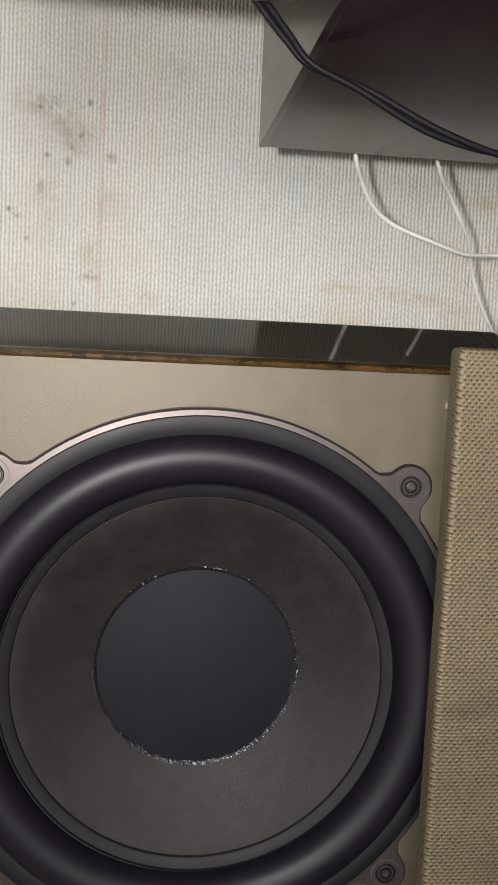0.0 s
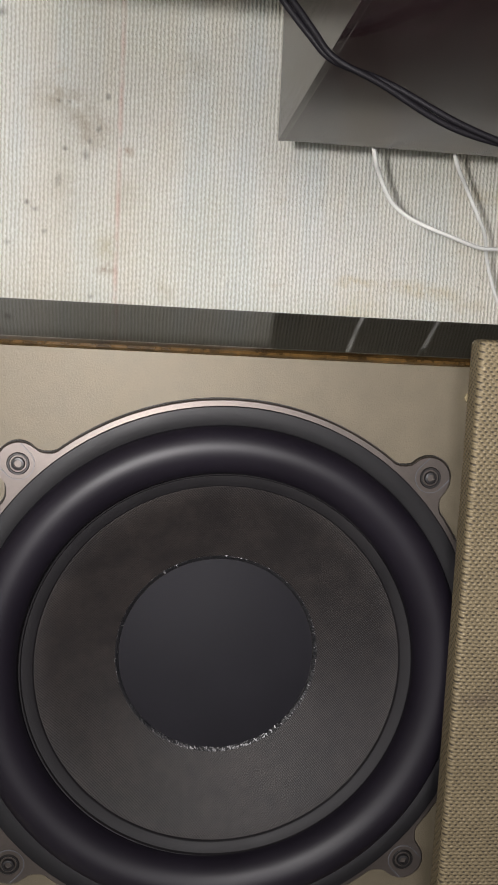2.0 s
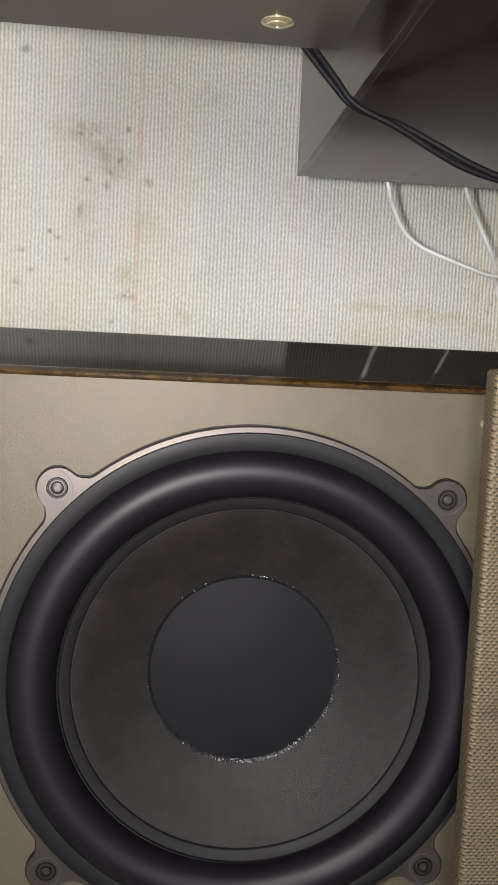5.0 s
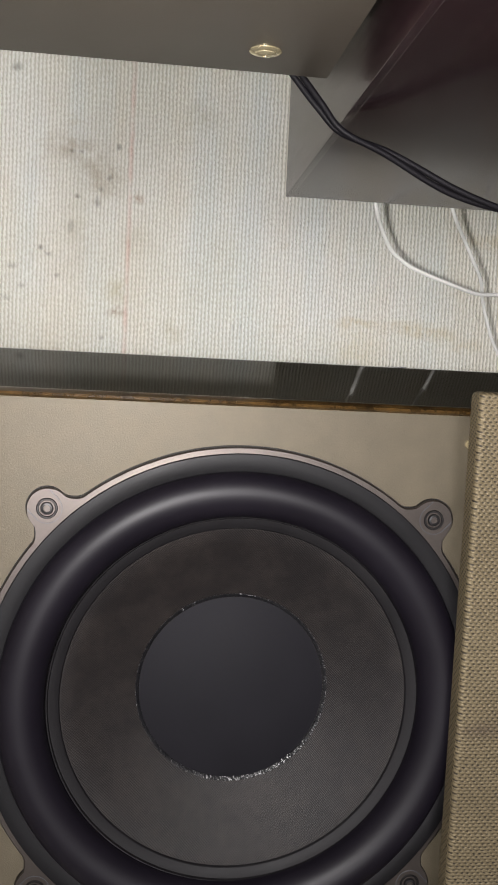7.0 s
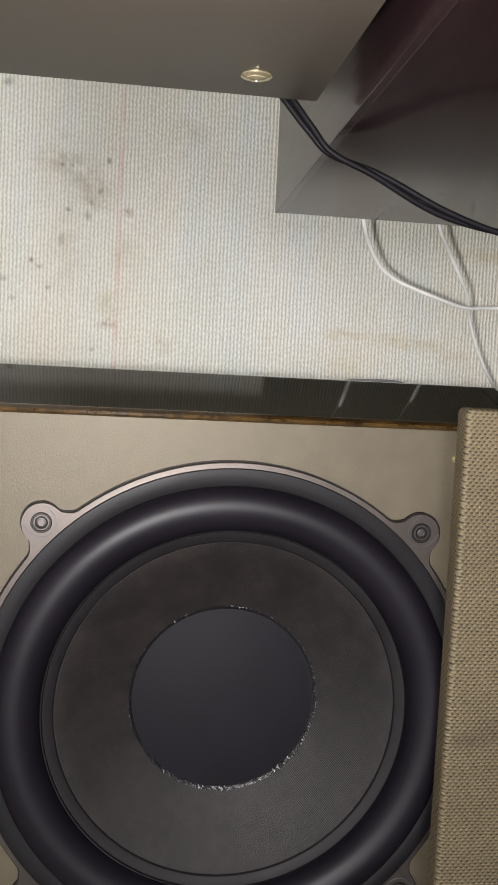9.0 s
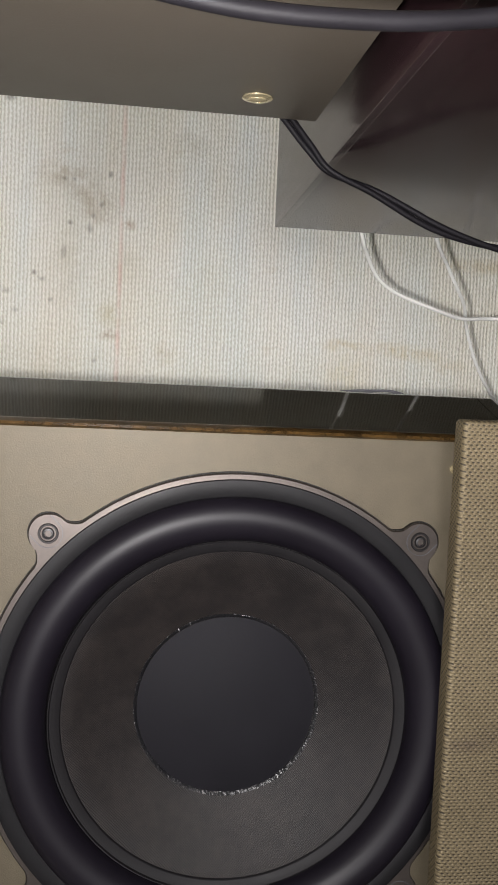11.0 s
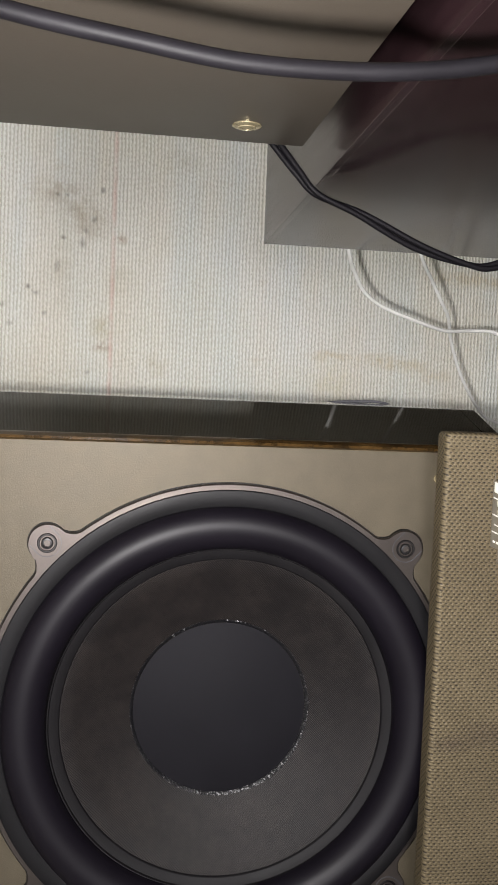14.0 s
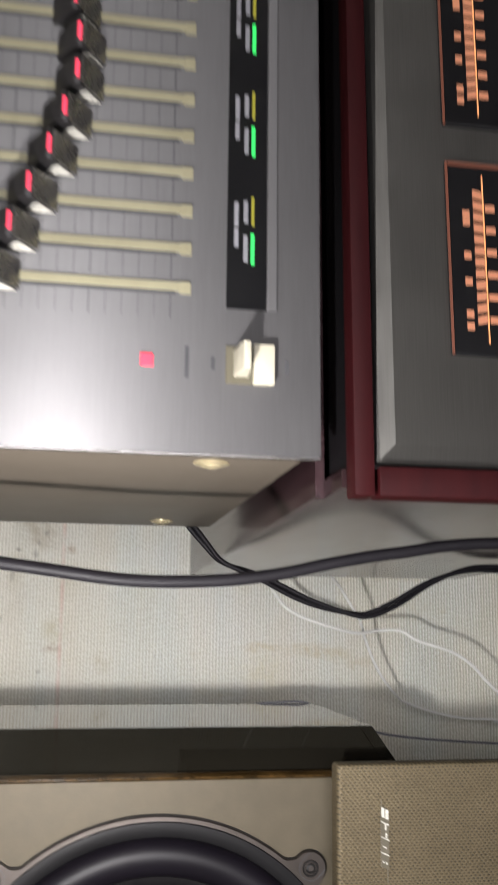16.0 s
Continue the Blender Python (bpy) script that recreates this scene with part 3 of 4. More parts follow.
def woofer(cx, cz, cabinet):
    outline = lug_outline()
    bm = bmesh.new()
    loops = []
    for scale, y in ((1.0, 0.0065), (1.0, 0.0002), (0.9975, -0.0007), (0.9940, -0.0012)):
        loops.append([bm.verts.new((cx + u * scale, y, cz + v * scale)) for u, v in outline])
    for r, y in ((0.1420, -0.0012), (0.1410, 0.0065)):
        loops.append([bm.verts.new((cx + u * r / math.hypot(u, v), y, cz + v * r / math.hypot(u, v))) for u, v in outline])
    n = len(outline)
    for p, q in zip(loops, loops[1:]):
        for i in range(n):
            bm.faces.new((p[i], p[(i + 1) % n], q[(i + 1) % n], q[i]))
    w = part("woofer", bm, CAST, cabinet, "large woofer with grey cast frame and four bolted ears")
    # thin dark band added so that the rim's outer side looks shaded
    bm = bmesh.new()
    loops = [[bm.verts.new((cx + u * k, y, cz + v * k)) for u, v in outline] for k, y in ((1.0028, 0.0060), (1.0028, 0.0010), (0.9980, 0.0010), (0.9980, 0.0060))]
    for p, q in zip(loops, loops[1:] + loops[:1]):
        for i in range(n):
            bm.faces.new((p[i], p[(i + 1) % n], q[(i + 1) % n], q[i]))
    part("rim_shade", bm, GASKET_AND_SHADE, w, "dark band added for the shade on the frame's outer side")
    part("gasket", lathe([(0.1512, -0.0008), (0.1511, -0.0028), (0.1507, -0.0034), (0.1502, -0.0035), (0.1410, -0.0035), (0.1405, -0.0032), (0.1396, -0.0022), (0.1394, 0.002)], cx, cz), GASKET_AND_SHADE, w, "charcoal fibre gasket ring", smooth=True)
    roll = [(0.1408, -0.0018)]
    for i in range(0, 29):
        a = math.pi * i / 28
        roll.append((0.1268 + 0.0138 * math.cos(a), -0.0010 - 0.0140 * math.sin(a) ** 0.9 + 0.0034 * (i / 28)))
    part("surround", lathe(roll, cx, cz, 160), RUBBER, w, "black rubber half-roll surround", smooth=True)
    part("flange", lathe([(0.1142, 0.0040), (0.1132, 0.0018), (0.1126, 0.0020), (0.1120, 0.0036), (0.1064, 0.0050), (0.1058, 0.0056), (0.1054, 0.0072)], cx - 0.0004, cz - 0.0008), RING, w, "dusty rubber flange", smooth=True)
    part("cone", lathe([(0.1060, 0.0068), (0.1048, 0.0070), (0.0950, 0.0120), (0.0800, 0.0192), (0.0660, 0.0248), (0.0560, 0.0288)], cx - 0.0006, cz - 0.0012), CONE, w, "dark grey woven cone", smooth=True)
    cap = [(0.0, 0.0220)]
    for i in range(1, 15):
        r = 0.0585 * i / 14
        cap.append((r, 0.0220 + 0.0058 * (r / 0.0585) ** 2))
    part("dust_cap", lathe(cap, cx, cz, 96), CAP, w, "smooth blue-black domed dust cap", smooth=True)
    ring = [(0.0582, 0.0276), (0.0588, 0.0271), (0.0594, 0.0268), (0.0600, 0.0264), (0.0605, 0.0263), (0.0602, 0.0300), (0.0584, 0.0300)]
    bm = lathe(ring, cx, cz - 0.0006, 1000, closed=True)
    for v in bm.verts:
        v.co += Vector((noise.noise(v.co * 1300), noise.noise(v.co * 1300 + Vector((7, 3, 1))), noise.noise(v.co * 1300 + Vector((2, 9, 4))))) * 0.00042
    part("glue_ring", bm, GLUE, w, "shiny uneven bead of black glue", smooth=True)
    for sx in (-1, 1):
        for sz in (-1, 1):
            bx, bz = cx + 0.115 * sx, cz + 0.115 * sz
            part("washer", lathe([(0.0062, 0.0), (0.0062, -0.0012), (0.0057, -0.0018), (0.0050, -0.0018), (0.0044, -0.0010), (0.0, -0.0010)], bx, bz, 40), WASHER, w, "dark pressed washer", smooth=True)
            hex_screw(bx, bz, -0.0010, 0.0038, w, DARK_STEEL)
            mid = math.atan2(sz, sx) + math.pi
            arc = [mid + math.pi * (k / 16 - 0.5) for k in range(17)]
            ring = [(bx + 0.0084 * math.cos(a), bz + 0.0084 * math.sin(a)) for a in arc] + [(bx + 0.0089 * math.cos(a), bz + 0.0089 * math.sin(a)) for a in reversed(arc)]
            part("seat_groove", prism(ring, "y", -0.0015, -0.0008), INK, w, "dark groove round the washer")
            for side in (-1, 1):
                turn = Matrix.Translation((bx, 0, bz)) @ Matrix.Rotation(math.atan2(-sz, sx), 4, "Y")
                bm = box(-0.0002, 0.0072, -0.0015, -0.0008, side * 0.0086 - 0.0003, side * 0.0086 + 0.0003)
                bmesh.ops.transform(bm, matrix=turn, verts=bm.verts)
                part("seat_groove", bm, INK, w)
    return w


BOX_BOTTOM, BOX_TOP = 0.588, 1.22
cabinet = thing("woofer_cabinet", (0, 0.15, BOX_BOTTOM), "black lacquered woofer cabinet with taupe baffle on a bronze speaker", "speaker")
half = [(0.1800, 0.0010), (0.1815, 0.0040), (0.2058, 0.0815), (0.2062, 0.0860), (0.2045, 0.2900)]
inner = [(0.1640, 0.0110), (0.1650, 0.0140), (0.1895, 0.0830), (0.1900, 0.0870), (0.1890, 0.2760)]
shell = half + [(-x, y) for x, y in reversed(half)] + [(-x, y) for x, y in inner] + list(reversed(inner))
part("cabinet_shell", prism([(x, y + 0.006) for x, y in shell], "z", BOX_BOTTOM + 0.012, BOX_TOP - 0.012), LACQUER, cabinet, "black gloss lacquer shell with flared sides")
for z0, z1, nm in ((BOX_BOTTOM, BOX_BOTTOM + 0.0118, "bottom_panel"), (BOX_TOP - 0.0118, BOX_TOP, "top_panel")):
    part(nm, prism([(x, y + 0.006) for x, y in half + [(-x, y) for x, y in reversed(half)]], "z", z0, z1, 0.0008), LACQUER, cabinet, "black gloss lacquer end panel")


def holed_plate(x0, x1, z0, z1, y0, y1, cx, cz, r, n=96):
    """A plate with a round hole through it."""
    bm = bmesh.new()
    def edge(a):
        c, q = math.cos(a), math.sin(a)
        k = min((x1 - cx) / c if c > 1e-9 else 9, (x0 - cx) / c if c < -1e-9 else 9, (z1 - cz) / q if q > 1e-9 else 9, (z0 - cz) / q if q < -1e-9 else 9)
        return cx + c * k, cz + q * k
    angles = sorted([2 * math.pi * i / n for i in range(n)] + [math.atan2(z - cz, x - cx) % (2 * math.pi) for x in (x0, x1) for z in (z0, z1)])
    rings = []
    for y in (y0, y1):
        rings.append(([bm.verts.new((cx + r * math.cos(a), y, cz + r * math.sin(a))) for a in angles], [bm.verts.new((edge(a)[0], y, edge(a)[1])) for a in angles]))
    m = len(angles)
    (i0, o0), (i1, o1) = rings
    for k in range(m):
        j = (k + 1) % m
        bm.faces.new((i0[k], i0[j], o0[j], o0[k]))
        bm.faces.new((i1[k], o1[k], o1[j], i1[j]))
        bm.faces.new((o0[k], o0[j], o1[j], o1[k]))
        bm.faces.new((i0[k], i1[k], i1[j], i0[j]))
    return bm


part("baffle", holed_plate(-0.1785, 0.1785, BOX_BOTTOM + 0.013, BOX_TOP - 0.013, 0.0045, 0.0160, 0.0, Z0, 0.1440), BAFFLE, cabinet, "taupe satin front baffle")
for s in (1, -1):
    trim = [(s * 0.1787, 0.0070), (s * 0.1787, 0.0016), (s * 0.1800, 0.0000), (s * 0.1815, 0.0006), (s * 0.1832, 0.0040), (s * 0.1838, 0.0070)]
    part("edge_trim", prism(trim, "z", BOX_BOTTOM + 0.0005, BOX_TOP - 0.0005), BURL, cabinet, "glossy golden-brown burl edge", smooth=True)
woofer(0.0, Z0, cabinet)
for px, pz in ((0.1160, 0.9405), (-0.1160, 0.9405)):
    part("grille_socket", lathe([(0.0118, 0.0050), (0.0118, 0.0020), (0.0105, 0.0008), (0.0060, 0.0008), (0.0055, 0.0040), (0.0, 0.0040)], px, pz, 40), BLACK, cabinet, "dark round grille socket", smooth=True)
part("grille_peg", lathe([(0.0032, 0.0050), (0.0032, 0.0015), (0.0024, 0.0000), (0.0, -0.0004)], 0.1612, 0.6435, 24), BRASS, cabinet, "small brass grille peg", smooth=True)

# ---- bronze speaker below ----
speaker = thing("bronze_speaker", (-0.04, 0.1, 0), "speaker with a bronze-gold cloth grille standing on the floor", "speaker")
part("speaker_body", box(-0.22, 0.14, -0.0175, 0.29, 0.0, BOX_BOTTOM - 0.0005, 0.004), SIDEWOOD, speaker, "dark walnut speaker body", smooth=True)
grille = part("grille", box(-0.273, 0.1945, -0.0370, -0.0200, 0.004, 0.6545, 0.0042, 5), CLOTH, speaker, "bronze-gold woven cloth grille", smooth=True)


def badge_piece(u0, u1, w0, w1, y, thick, bevel=0.0):
    """A slanted piece of the badge: u runs down from its upper end, w across it, in millimetres."""
    out = [(0.1650 - 0.001 * (u + (2.8 - w) * 0.45), 0.6193 + 0.001 * w) for u, w in ((u0, w0), (u1, w0), (u1, w1), (u0, w1))]
    return prism(out, "y", y - thick, y, bevel, 1)


badge = part("badge_plate", badge_piece(-0.5, 41.0, 3.0, -3.0, -0.0368, 0.0010, 0.0001), BADGE, grille, "small dull metal badge with bright strokes")
for u0, u1, w0, w1 in ((-5.0, -0.7, 2.4, 1.9), (41.2, 50.0, -1.9, -2.4)):
    part("badge_stem", badge_piece(u0, u1, w0, w1, -0.0368, 0.0008), BADGE, badge)
for u0, u1, w0, w1 in ((0.3, 6.8, 2.6, 0.4), (0.3, 6.8, -0.3, -2.6), (9.8, 10.7, 3.0, -3.0), (10.9, 14.6, 0.1, -1.0), (16.6, 20.0, -0.4, -1.4), (20.2, 21.1, 3.0, -3.0), (26.2, 27.0, 1.6, -0.8), (30.8, 31.6, 3.0, -3.0), (36.4, 37.8, 1.9, 0.6), (36.4, 37.8, -0.4, -1.7)):
    part("badge_stroke", badge_piece(u0, u1, w0, w1, -0.0376, 0.0010), CHROME, badge)

# ---- stand, amplifier, equalizer ----
AMP_TURN = 2.35
stand = thing("equipment_stand", (0.36, -0.32, 0), "plain dark wooden stand under the amplifier", "stand", turn=AMP_TURN)
part("stand_body", box(0.03, 0.45, 0.02, 0.45, 0.0, 0.4595, 0.004), SIDEWOOD, stand, local=True)

amp = thing("amplifier", (0.3535, -0.336, 0.460), "large amplifier in a dark rosewood case with steel face", "amplifier", turn=AMP_TURN)
H, W, D = 0.272, 0.47, 0.540
# near-black colour carries the overhang's shade in this recess
part("top_recess", box(0.0060, W - 0.0060, 0.0142, 0.0445, H - 0.0125, H - 0.0034), GASKET_AND_SHADE, amp, "recess behind the frame, its shade put into the black", local=True)
part("case_top", box(0.0052, W - 0.0052, 0.045, D + 0.0003, H - 0.0012, H + 0.0035, 0.0004), TOPWOOD, amp, "dark streaked rosewood top panel", local=True)
for x0, x1 in ((0.0055, 0.0140), (W - 0.0140, W - 0.0055)):
    part("side_panel", box(x0, x1, 0.014, D, 0.0, H - 0.0007, 0.0005), POLISHED, amp, "polished dark walnut side panel", local=True)
part("chassis", box(0.0145, W - 0.0145, 0.012, D - 0.006, 0.002, H - 0.0135), BLACK, amp, local=True)
for name, b4 in (("frame_top", (0.0, W, H - 0.0120, H - 0.0026)), ("frame_bottom", (0.0, W, 0.0, 0.0135)), ("frame_side", (0.0, 0.0135, 0.0138, H - 0.0138)), ("frame_side", (W - 0.0135, W, 0.0138, H - 0.0138))):
    part(name, box(b4[0], b4[1], 0.0, 0.0138, b4[2], b4[3], 0.0014), REDWOOD, amp, "red mahogany front frame", local=True, smooth=True)
face = [(0.0155, 0.0110), (0.0158, 0.0058), (0.0240, 0.0030), (W - 0.024, 0.0030), (W - 0.0158, 0.0058), (W - 0.0155, 0.0110)]
bm = prism([(x, y) for x, y in face], "z", 0.016, H - 0.0146)
for v in bm.verts:
    if v.co.z > H / 2 and v.co.y < 0.004:
        v.co.z -= 0.0080
faceplate = part("faceplate", bm, STEEL_FACE, amp, "brushed steel faceplate with bevelled rim", local=True)
for x0 in (0.0670, 0.1830, 0.2990):
    win = part("meter_window", box(x0, x0 + 0.0960, 0.0012, 0.0060, 0.1625, 0.2215, 0.0008), BLACK_GLASS, amp, "dark meter window with glowing amber scale", local=True)
    for nm, b4 in (("window_rim", (x0, x0 + 0.0960, 0.2205, 0.2217)), ("window_rim", (x0 + 0.0945, x0 + 0.0962, 0.1625, 0.2203))):
        ob = part(nm, box(b4[0], b4[1], 0.0006, 0.0013, b4[2], b4[3]), AMBER_DIM, win, local=True)
    part("pointer", box(x0 + 0.006, x0 + 0.0900, 0.0005, 0.0011, 0.2030, 0.2035), AMBER_LINE, win, local=True)
    for k in range(12):
        u = x0 + 0.016 + 0.0056 * k
        slant = -0.0012 + 0.0002 * k
        out = [(u, 0.2038), (u + 0.0038, 0.2038), (u + 0.0038 + slant, 0.2083), (u + slant, 0.2083)]
        part("scale_block", prism(out, "y", 0.0006, 0.0012), AMBER, win, local=True)
        if k % 2 == 0:
            out = [(u - 0.0002, 0.1975), (u + 0.0030, 0.1975), (u + 0.0030, 0.2022), (u - 0.0002, 0.2022)]
            part("scale_block", prism(out, "y", 0.0006, 0.0012), AMBER, win, local=True)
    for u in (0.012, 0.018, 0.034, 0.047, 0.064, 0.068):
        part("numeral_bar", box(x0 + u, x0 + u + 0.0036, 0.0006, 0.0012, 0.2103, 0.2137), AMBER, win, local=True)

EQ_F, EQ_B, EQ_L, EQ_R, EQ_Z0, EQ_Z1 = -0.3230, -0.0100, 0.3655, 0.7960, 0.7470, 0.9650
eq = thing("graphic_equalizer", (0.58, -0.16, 0.7325), "silver graphic equalizer in an olive-grey case on the amplifier", "equalizer")
part("case", box(EQ_L, EQ_R, EQ_F + 0.006, EQ_B, EQ_Z0, EQ_Z1, 0.0012), CASE, eq, "olive-grey painted metal case", smooth=True)
for fx in (EQ_L + 0.06, EQ_R - 0.06):
    for fy in (EQ_F + 0.05, EQ_B - 0.06):
        part("foot", box(fx - 0.012, fx + 0.012, fy - 0.012, fy + 0.012, 0.7325, EQ_Z0 + 0.0005, 0.002), BLACK, eq)
panel = part("front_panel", box(EQ_L - 0.0004, EQ_R + 0.0004, EQ_F, EQ_F + 0.0056, EQ_Z0 - 0.0062, EQ_Z1 + 0.004, 0.0013), SILVER, eq, "brushed silver front panel", smooth=True)

# thin bright strip added in place of the lit edge's highlight
part("edge_highlight", box(EQ_L - 0.0010, EQ_L - 0.0005, EQ_F + 0.0006, EQ_F + 0.0050, EQ_Z0 - 0.0056, EQ_Z1 + 0.0034), STEEL, panel, "bright strip added for the highlight on the panel's edge")


def side_screw(y, z):
    bm = bmesh.new()
    prof = [(0.0092, 0.0), (0.0092, 0.0010), (0.0075, 0.0020), (0.0058, 0.0022), (0.0055, 0.0030), (0.0030, 0.0042), (0.0012, 0.0044), (0.0010, 0.0030), (0.0, 0.0030)]
    bm = lathe([(r * 0.92, -h * 0.62) for r, h in prof], 0, 0, 32)
    bmesh.ops.transform(bm, matrix=Matrix.Translation((EQ_L, y, z)) @ Matrix.Rotation(radians(-90), 4, "Z"), verts=bm.verts)
    part("case_screw", bm, BRASS, eq, "brass case screw with cup washer", smooth=True)


for sy in (-0.0460, -0.2980):
    side_screw(sy, 0.7870)

SLOT_Z0, SLOT_Z1 = 0.8042, 0.9080
KNOB_Z = (0.8880, 0.8807, 0.8735, 0.8658, 0.8600, 0.8553, 0.8550, 0.8580)
for k in range(17):
    sx = 0.4405 + 0.01850 * k
    slot = part("slider_slot", box(sx - 0.0020, sx + 0.0020, EQ_F - 0.0012, EQ_F + 0.001, SLOT_Z0, SLOT_Z1, 0.0003), SLOT, panel, "pale lined slider slot")
    part("slot_groove", box(sx - 0.0036, sx - 0.0019, EQ_F - 0.0004, EQ_F + 0.001, SLOT_Z0 + 0.004, SLOT_Z1), INK, panel)
    part("slot_end", box(sx - 0.0032, sx + 0.0022, EQ_F - 0.0016, EQ_F + 0.001, SLOT_Z0 - 0.0030, SLOT_Z0 + 0.0022, 0.0003), SLOT, panel)
    for j in range(14):
        z = SLOT_Z0 + 0.006 + 0.0072 * j
        t = 0.00016 if j % 5 else 0.00026
        part("scale_mark", box(sx - 0.0146, sx - 0.0040, EQ_F - 0.0002, EQ_F + 0.0005, z - t, z + t), INK, panel)
    kz = KNOB_Z[k] if k < len(KNOB_Z) else KNOB_Z[k % 5 + 3]
    y0 = EQ_F - 0.0014
    body = prism([(y0, kz - 0.0110), (y0, kz + 0.0100), (y0 - 0.0120, kz + 0.0035), (y0 - 0.0145, kz + 0.0012), (y0 - 0.0145, kz - 0.0012)], "x", sx - 0.0070, sx + 0.0070, 0.0005)
    knob = part("slider_knob", body, BLACK, eq, "black slider knob with painted shine on its flank and red tip", smooth=True)
    # pale pieces shaped and coloured as the light reflected on the knob's flanks
    flank = [(y0 - 0.0006, kz - 0.0111), (y0 - 0.0142, kz - 0.0016), (y0 - 0.0144, kz - 0.0024), (y0 - 0.0006, kz - 0.0120)]
    part("knob_flank_shine", prism(flank, "x", sx - 0.0066, sx + 0.0066), STEEL, knob, "knob flank piece, its shine put into a bright colour")
    cheek_shine = [(y0 - 0.0006, kz - 0.0106), (y0 - 0.0092, kz - 0.0046), (y0 - 0.0074, kz - 0.0018), (y0 - 0.0006, kz + 0.0010)]
    part("knob_flank_shine", prism(cheek_shine, "x", sx - 0.0078, sx - 0.0071), CHROME, knob, "knob flank piece, its shine put into a bright colour")
    part("knob_tip", box(sx - 0.0040, sx + 0.0040, y0 - 0.0152, y0 - 0.0142, kz - 0.0009, kz + 0.0009, 0.0003), RED_LED, knob, "glowing red knob tip")

display = part("display_window", box(0.4320, 0.7580, EQ_F - 0.0006, EQ_F + 0.002, 0.7665, 0.7850, 0.0003), BLACK_GLASS, panel, "black display strip with green and yellow lamps")
part("display_lip", box(0.4320, 0.7580, EQ_F - 0.0014, EQ_F + 0.001, 0.7616, 0.7662, 0.0004), SILVER, panel, "silver display lip")
for k in range(6):
    gx = 0.4535 + 0.0535 * k
    part("green_lamp", box(gx, gx + 0.0150, EQ_F - 0.0010, EQ_F, 0.7722, 0.7740, 0.0002), GREEN_LED, display)
    part("yellow_lamp", box(gx + 0.0190, gx + 0.0330, EQ_F - 0.0010, EQ_F, 0.7724, 0.7738, 0.0002), YELLOW_LED, display)
    for u0, u1, z in ((0.001, 0.014, 0.7764), (0.020, 0.031, 0.7764), (0.008, 0.017, 0.7808), (0.018, 0.030, 0.7808)):
        part("legend_bar", box(gx + u0, gx + u1, EQ_F - 0.0009, EQ_F, z - 0.0010, z + 0.0010), GREY_INK, display)
switch = part("power_switch", box(0.3970, 0.4147, EQ_F - 0.0004, EQ_F + 0.002, 0.7636, 0.7848, 0.0004), OLIVE_SHADE, panel, "ivory power switch in a recess")
part("switch_well", box(0.3976, 0.4141, EQ_F - 0.0008, EQ_F, 0.7752, 0.7844), OLIVE_SHADE, switch)
part("switch_button", box(0.3966, 0.4149, EQ_F - 0.0050, EQ_F, 0.7632, 0.7728, 0.0008), IVORY, switch, "ivory square push button", smooth=True)
lever = prism([(EQ_F - 0.0005, 0.7815), (EQ_F - 0.0005, 0.7745), (EQ_F - 0.0170, 0.7762), (EQ_F - 0.0170, 0.7793)], "x", 0.4000, 0.4125, 0.0006)
part("switch_lever", lever, IVORY, switch, "ivory toggle lever", smooth=True)
part("power_lamp", box(0.4030, 0.4090, EQ_F - 0.0010, EQ_F + 0.001, 0.8170, 0.8228, 0.0006), RED_LED, panel, "lit red power lamp")
for z, w in ((0.8022, 0.0073), (0.7905, 0.0030), (0.7568, 0.0030)):
    part("legend_bar", box(0.4060 - w, 0.4060 + w, EQ_F - 0.0003, EQ_F + 0.001, z - 0.0009, z + 0.0009), INK, panel)

# the equalizer stands a little askew on the amplifier
corner = Matrix.Translation((EQ_L, EQ_B, 0))
eq.matrix_basis = corner @ Matrix.Rotation(radians(1.1), 4, "Z") @ corner.inverted() @ eq.matrix_basis

# ---- cables ----


def cable(name, runs, radius, mat, label, sides=10):
    bm = bmesh.new()
    for line in runs:
        t = tube(line, radius, sides)
        me = bpy.data.meshes.new("tmp")
        t.to_mesh(me)
        t.free()
        bm.from_mesh(me)
        bpy.data.meshes.remove(me)
    return tagged(part(name, bm, mat, smooth=True), label, "cable")


thick = [(0.44, -0.22, EQ_Z1 + 0.0030), (0.385, -0.262, EQ_Z1 + 0.0035), (0.352, -0.285, 0.957), (0.333, -0.297, 0.925), (0.325, -0.300, 0.891), (0.3205, -0.300, 0.858), (0.3165, -0.300, 0.822), (0.3170, -0.300, 0.785), (0.3205, -0.300, 0.755), (0.3265, -0.300, 0.727), (0.3315, -0.300, 0.697), (0.3370, -0.300, 0.650), (0.336, -0.305, 0.55), (0.325, -0.32, 0.30), (0.31, -0.34, 0.06), (0.33, -0.36, 0.0032), (0.42, -0.39, 0.0032)]
cable("power_cable", [spline(thick)], 0.0029, CABLE_BLACK, "thick black cable hanging over the equalizer's edge", 12)
pair = [(0.420, -0.006, 0.800), (0.395, 0.004, 0.785), (0.372, 0.003, 0.764), (0.353, 0.001, 0.748), (0.3395, 0.000, 0.7345), (0.329, 0.000, 0.706), (0.311, 0.000, 0.667), (0.3015, 0.000, 0.632), (0.3015, 0.000, 0.616), (0.311, 0.000, 0.594), (0.3265, 0.000, 0.567), (0.3375, 0.001, 0.535), (0.339, 0.003, 0.500), (0.337, 0.006, 0.40), (0.330, 0.01, 0.15), (0.32, 0.02, 0.006), (0.30, 0.10, 0.0045)]
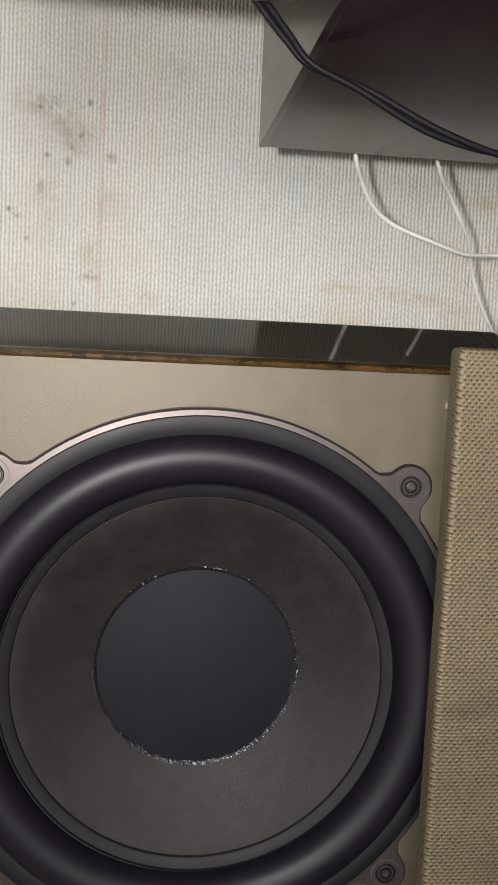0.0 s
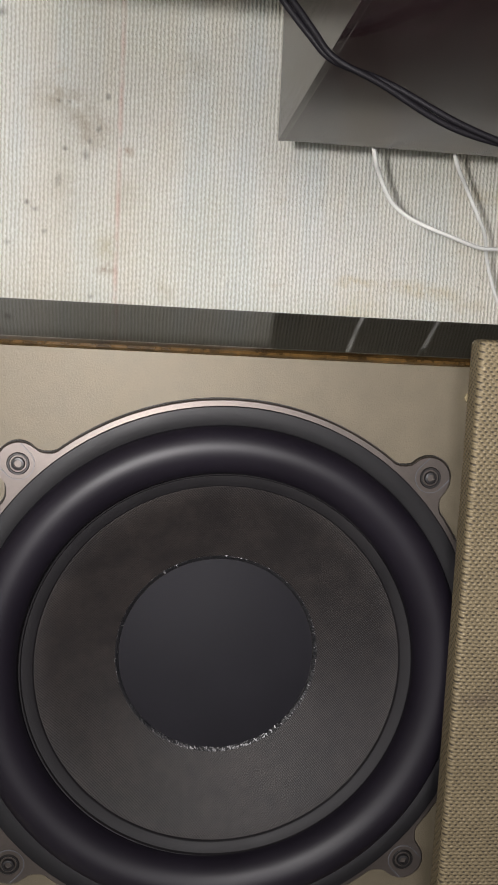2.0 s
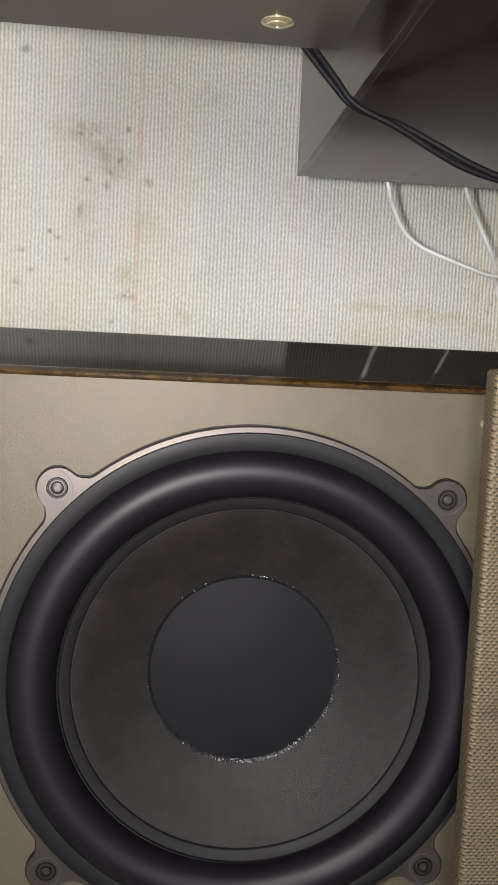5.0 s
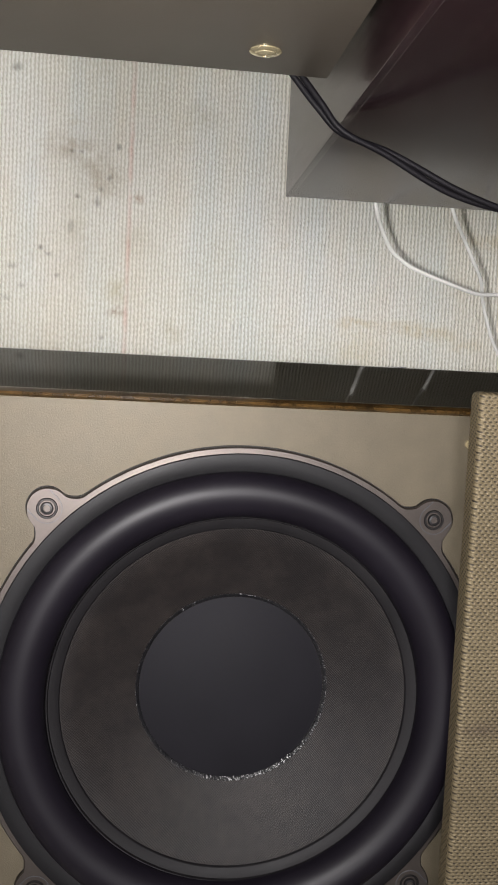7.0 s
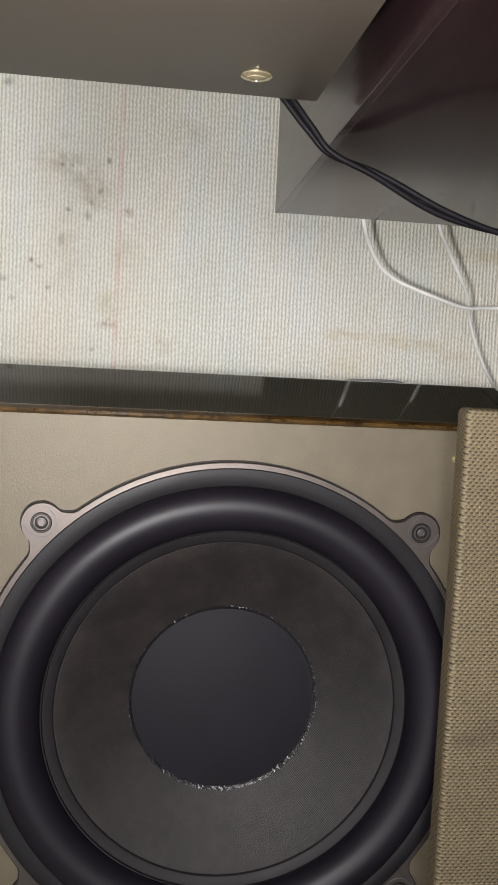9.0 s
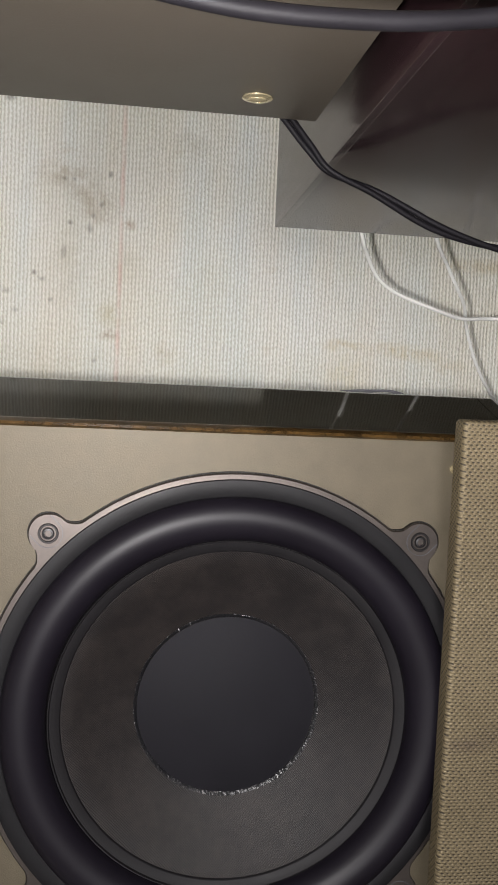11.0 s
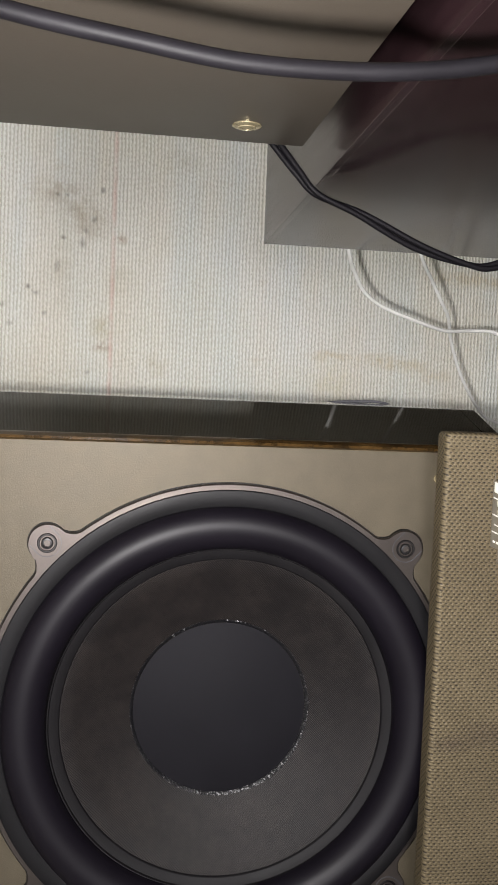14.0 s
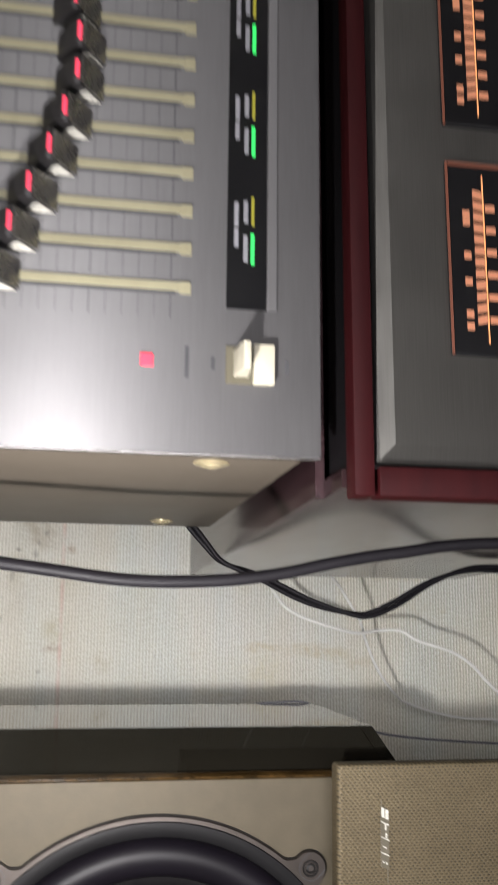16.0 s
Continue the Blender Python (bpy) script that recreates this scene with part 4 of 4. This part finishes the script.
cable("twisted_signal_cable", twist(spline(pair, 14), 0.0019, 0.20), 0.0019, CABLE_BLACK, "twisted pair of black leads draped over the amplifier")
wa = [(0.46, 0.262, 0.6), (0.385, 0.256, 0.592), (0.3444, 0.262, 0.5786), (0.327, 0.295, 0.5564), (0.3052, 0.312, 0.5377), (0.2932, 0.33, 0.5246), (0.2724, 0.357, 0.5105), (0.2443, 0.375, 0.494), (0.2209, 0.392, 0.4754), (0.1995, 0.425, 0.448), (0.1901, 0.445, 0.4294), (0.1777, 0.45, 0.3903), (0.1704, 0.45, 0.3526), (0.168, 0.45, 0.3051), (0.165, 0.45, 0.3), (0.16, 0.45, 0.15), (0.15, 0.44, 0.006), (0.04, 0.43, 0.0025)]
wb = [(0.46, 0.262, 0.672), (0.39, 0.252, 0.66), (0.3425, 0.243, 0.6526), (0.3288, 0.262, 0.6428), (0.3112, 0.282, 0.627), (0.3006, 0.29, 0.6111), (0.2937, 0.293, 0.5944), (0.2847, 0.296, 0.5649), (0.279, 0.312, 0.5333), (0.2815, 0.33, 0.5003), (0.2811, 0.33, 0.4758), (0.2706, 0.325, 0.4574), (0.2582, 0.325, 0.4168), (0.2434, 0.33, 0.3909), (0.2258, 0.335, 0.3719), (0.2126, 0.34, 0.3546), (0.205, 0.352, 0.33), (0.19, 0.365, 0.15), (0.17, 0.38, 0.006), (0.05, 0.4, 0.0025)]
cable("white_lead", [spline(wa)], 0.0017, CABLE_WHITE, "thin white lead drooping in front of the wall")
cable("white_lead", [spline(wb)], 0.0019, CABLE_WHITE, "thin white lead drooping in front of the wall")
grey = [(0.150, 0.306, 0.76), (0.190, 0.302, 0.70), (0.2030, 0.3000, 0.654), (0.2058, 0.3000, 0.620), (0.2055, 0.3005, 0.598), (0.1985, 0.302, 0.578), (0.181, 0.304, 0.542), (0.165, 0.306, 0.46), (0.150, 0.31, 0.20), (0.147, 0.32, 0.004)]
cable("grey_lead", [spline(grey)], 0.0013, CABLE_GREY, "thin grey lead over the cabinet's lower corner")
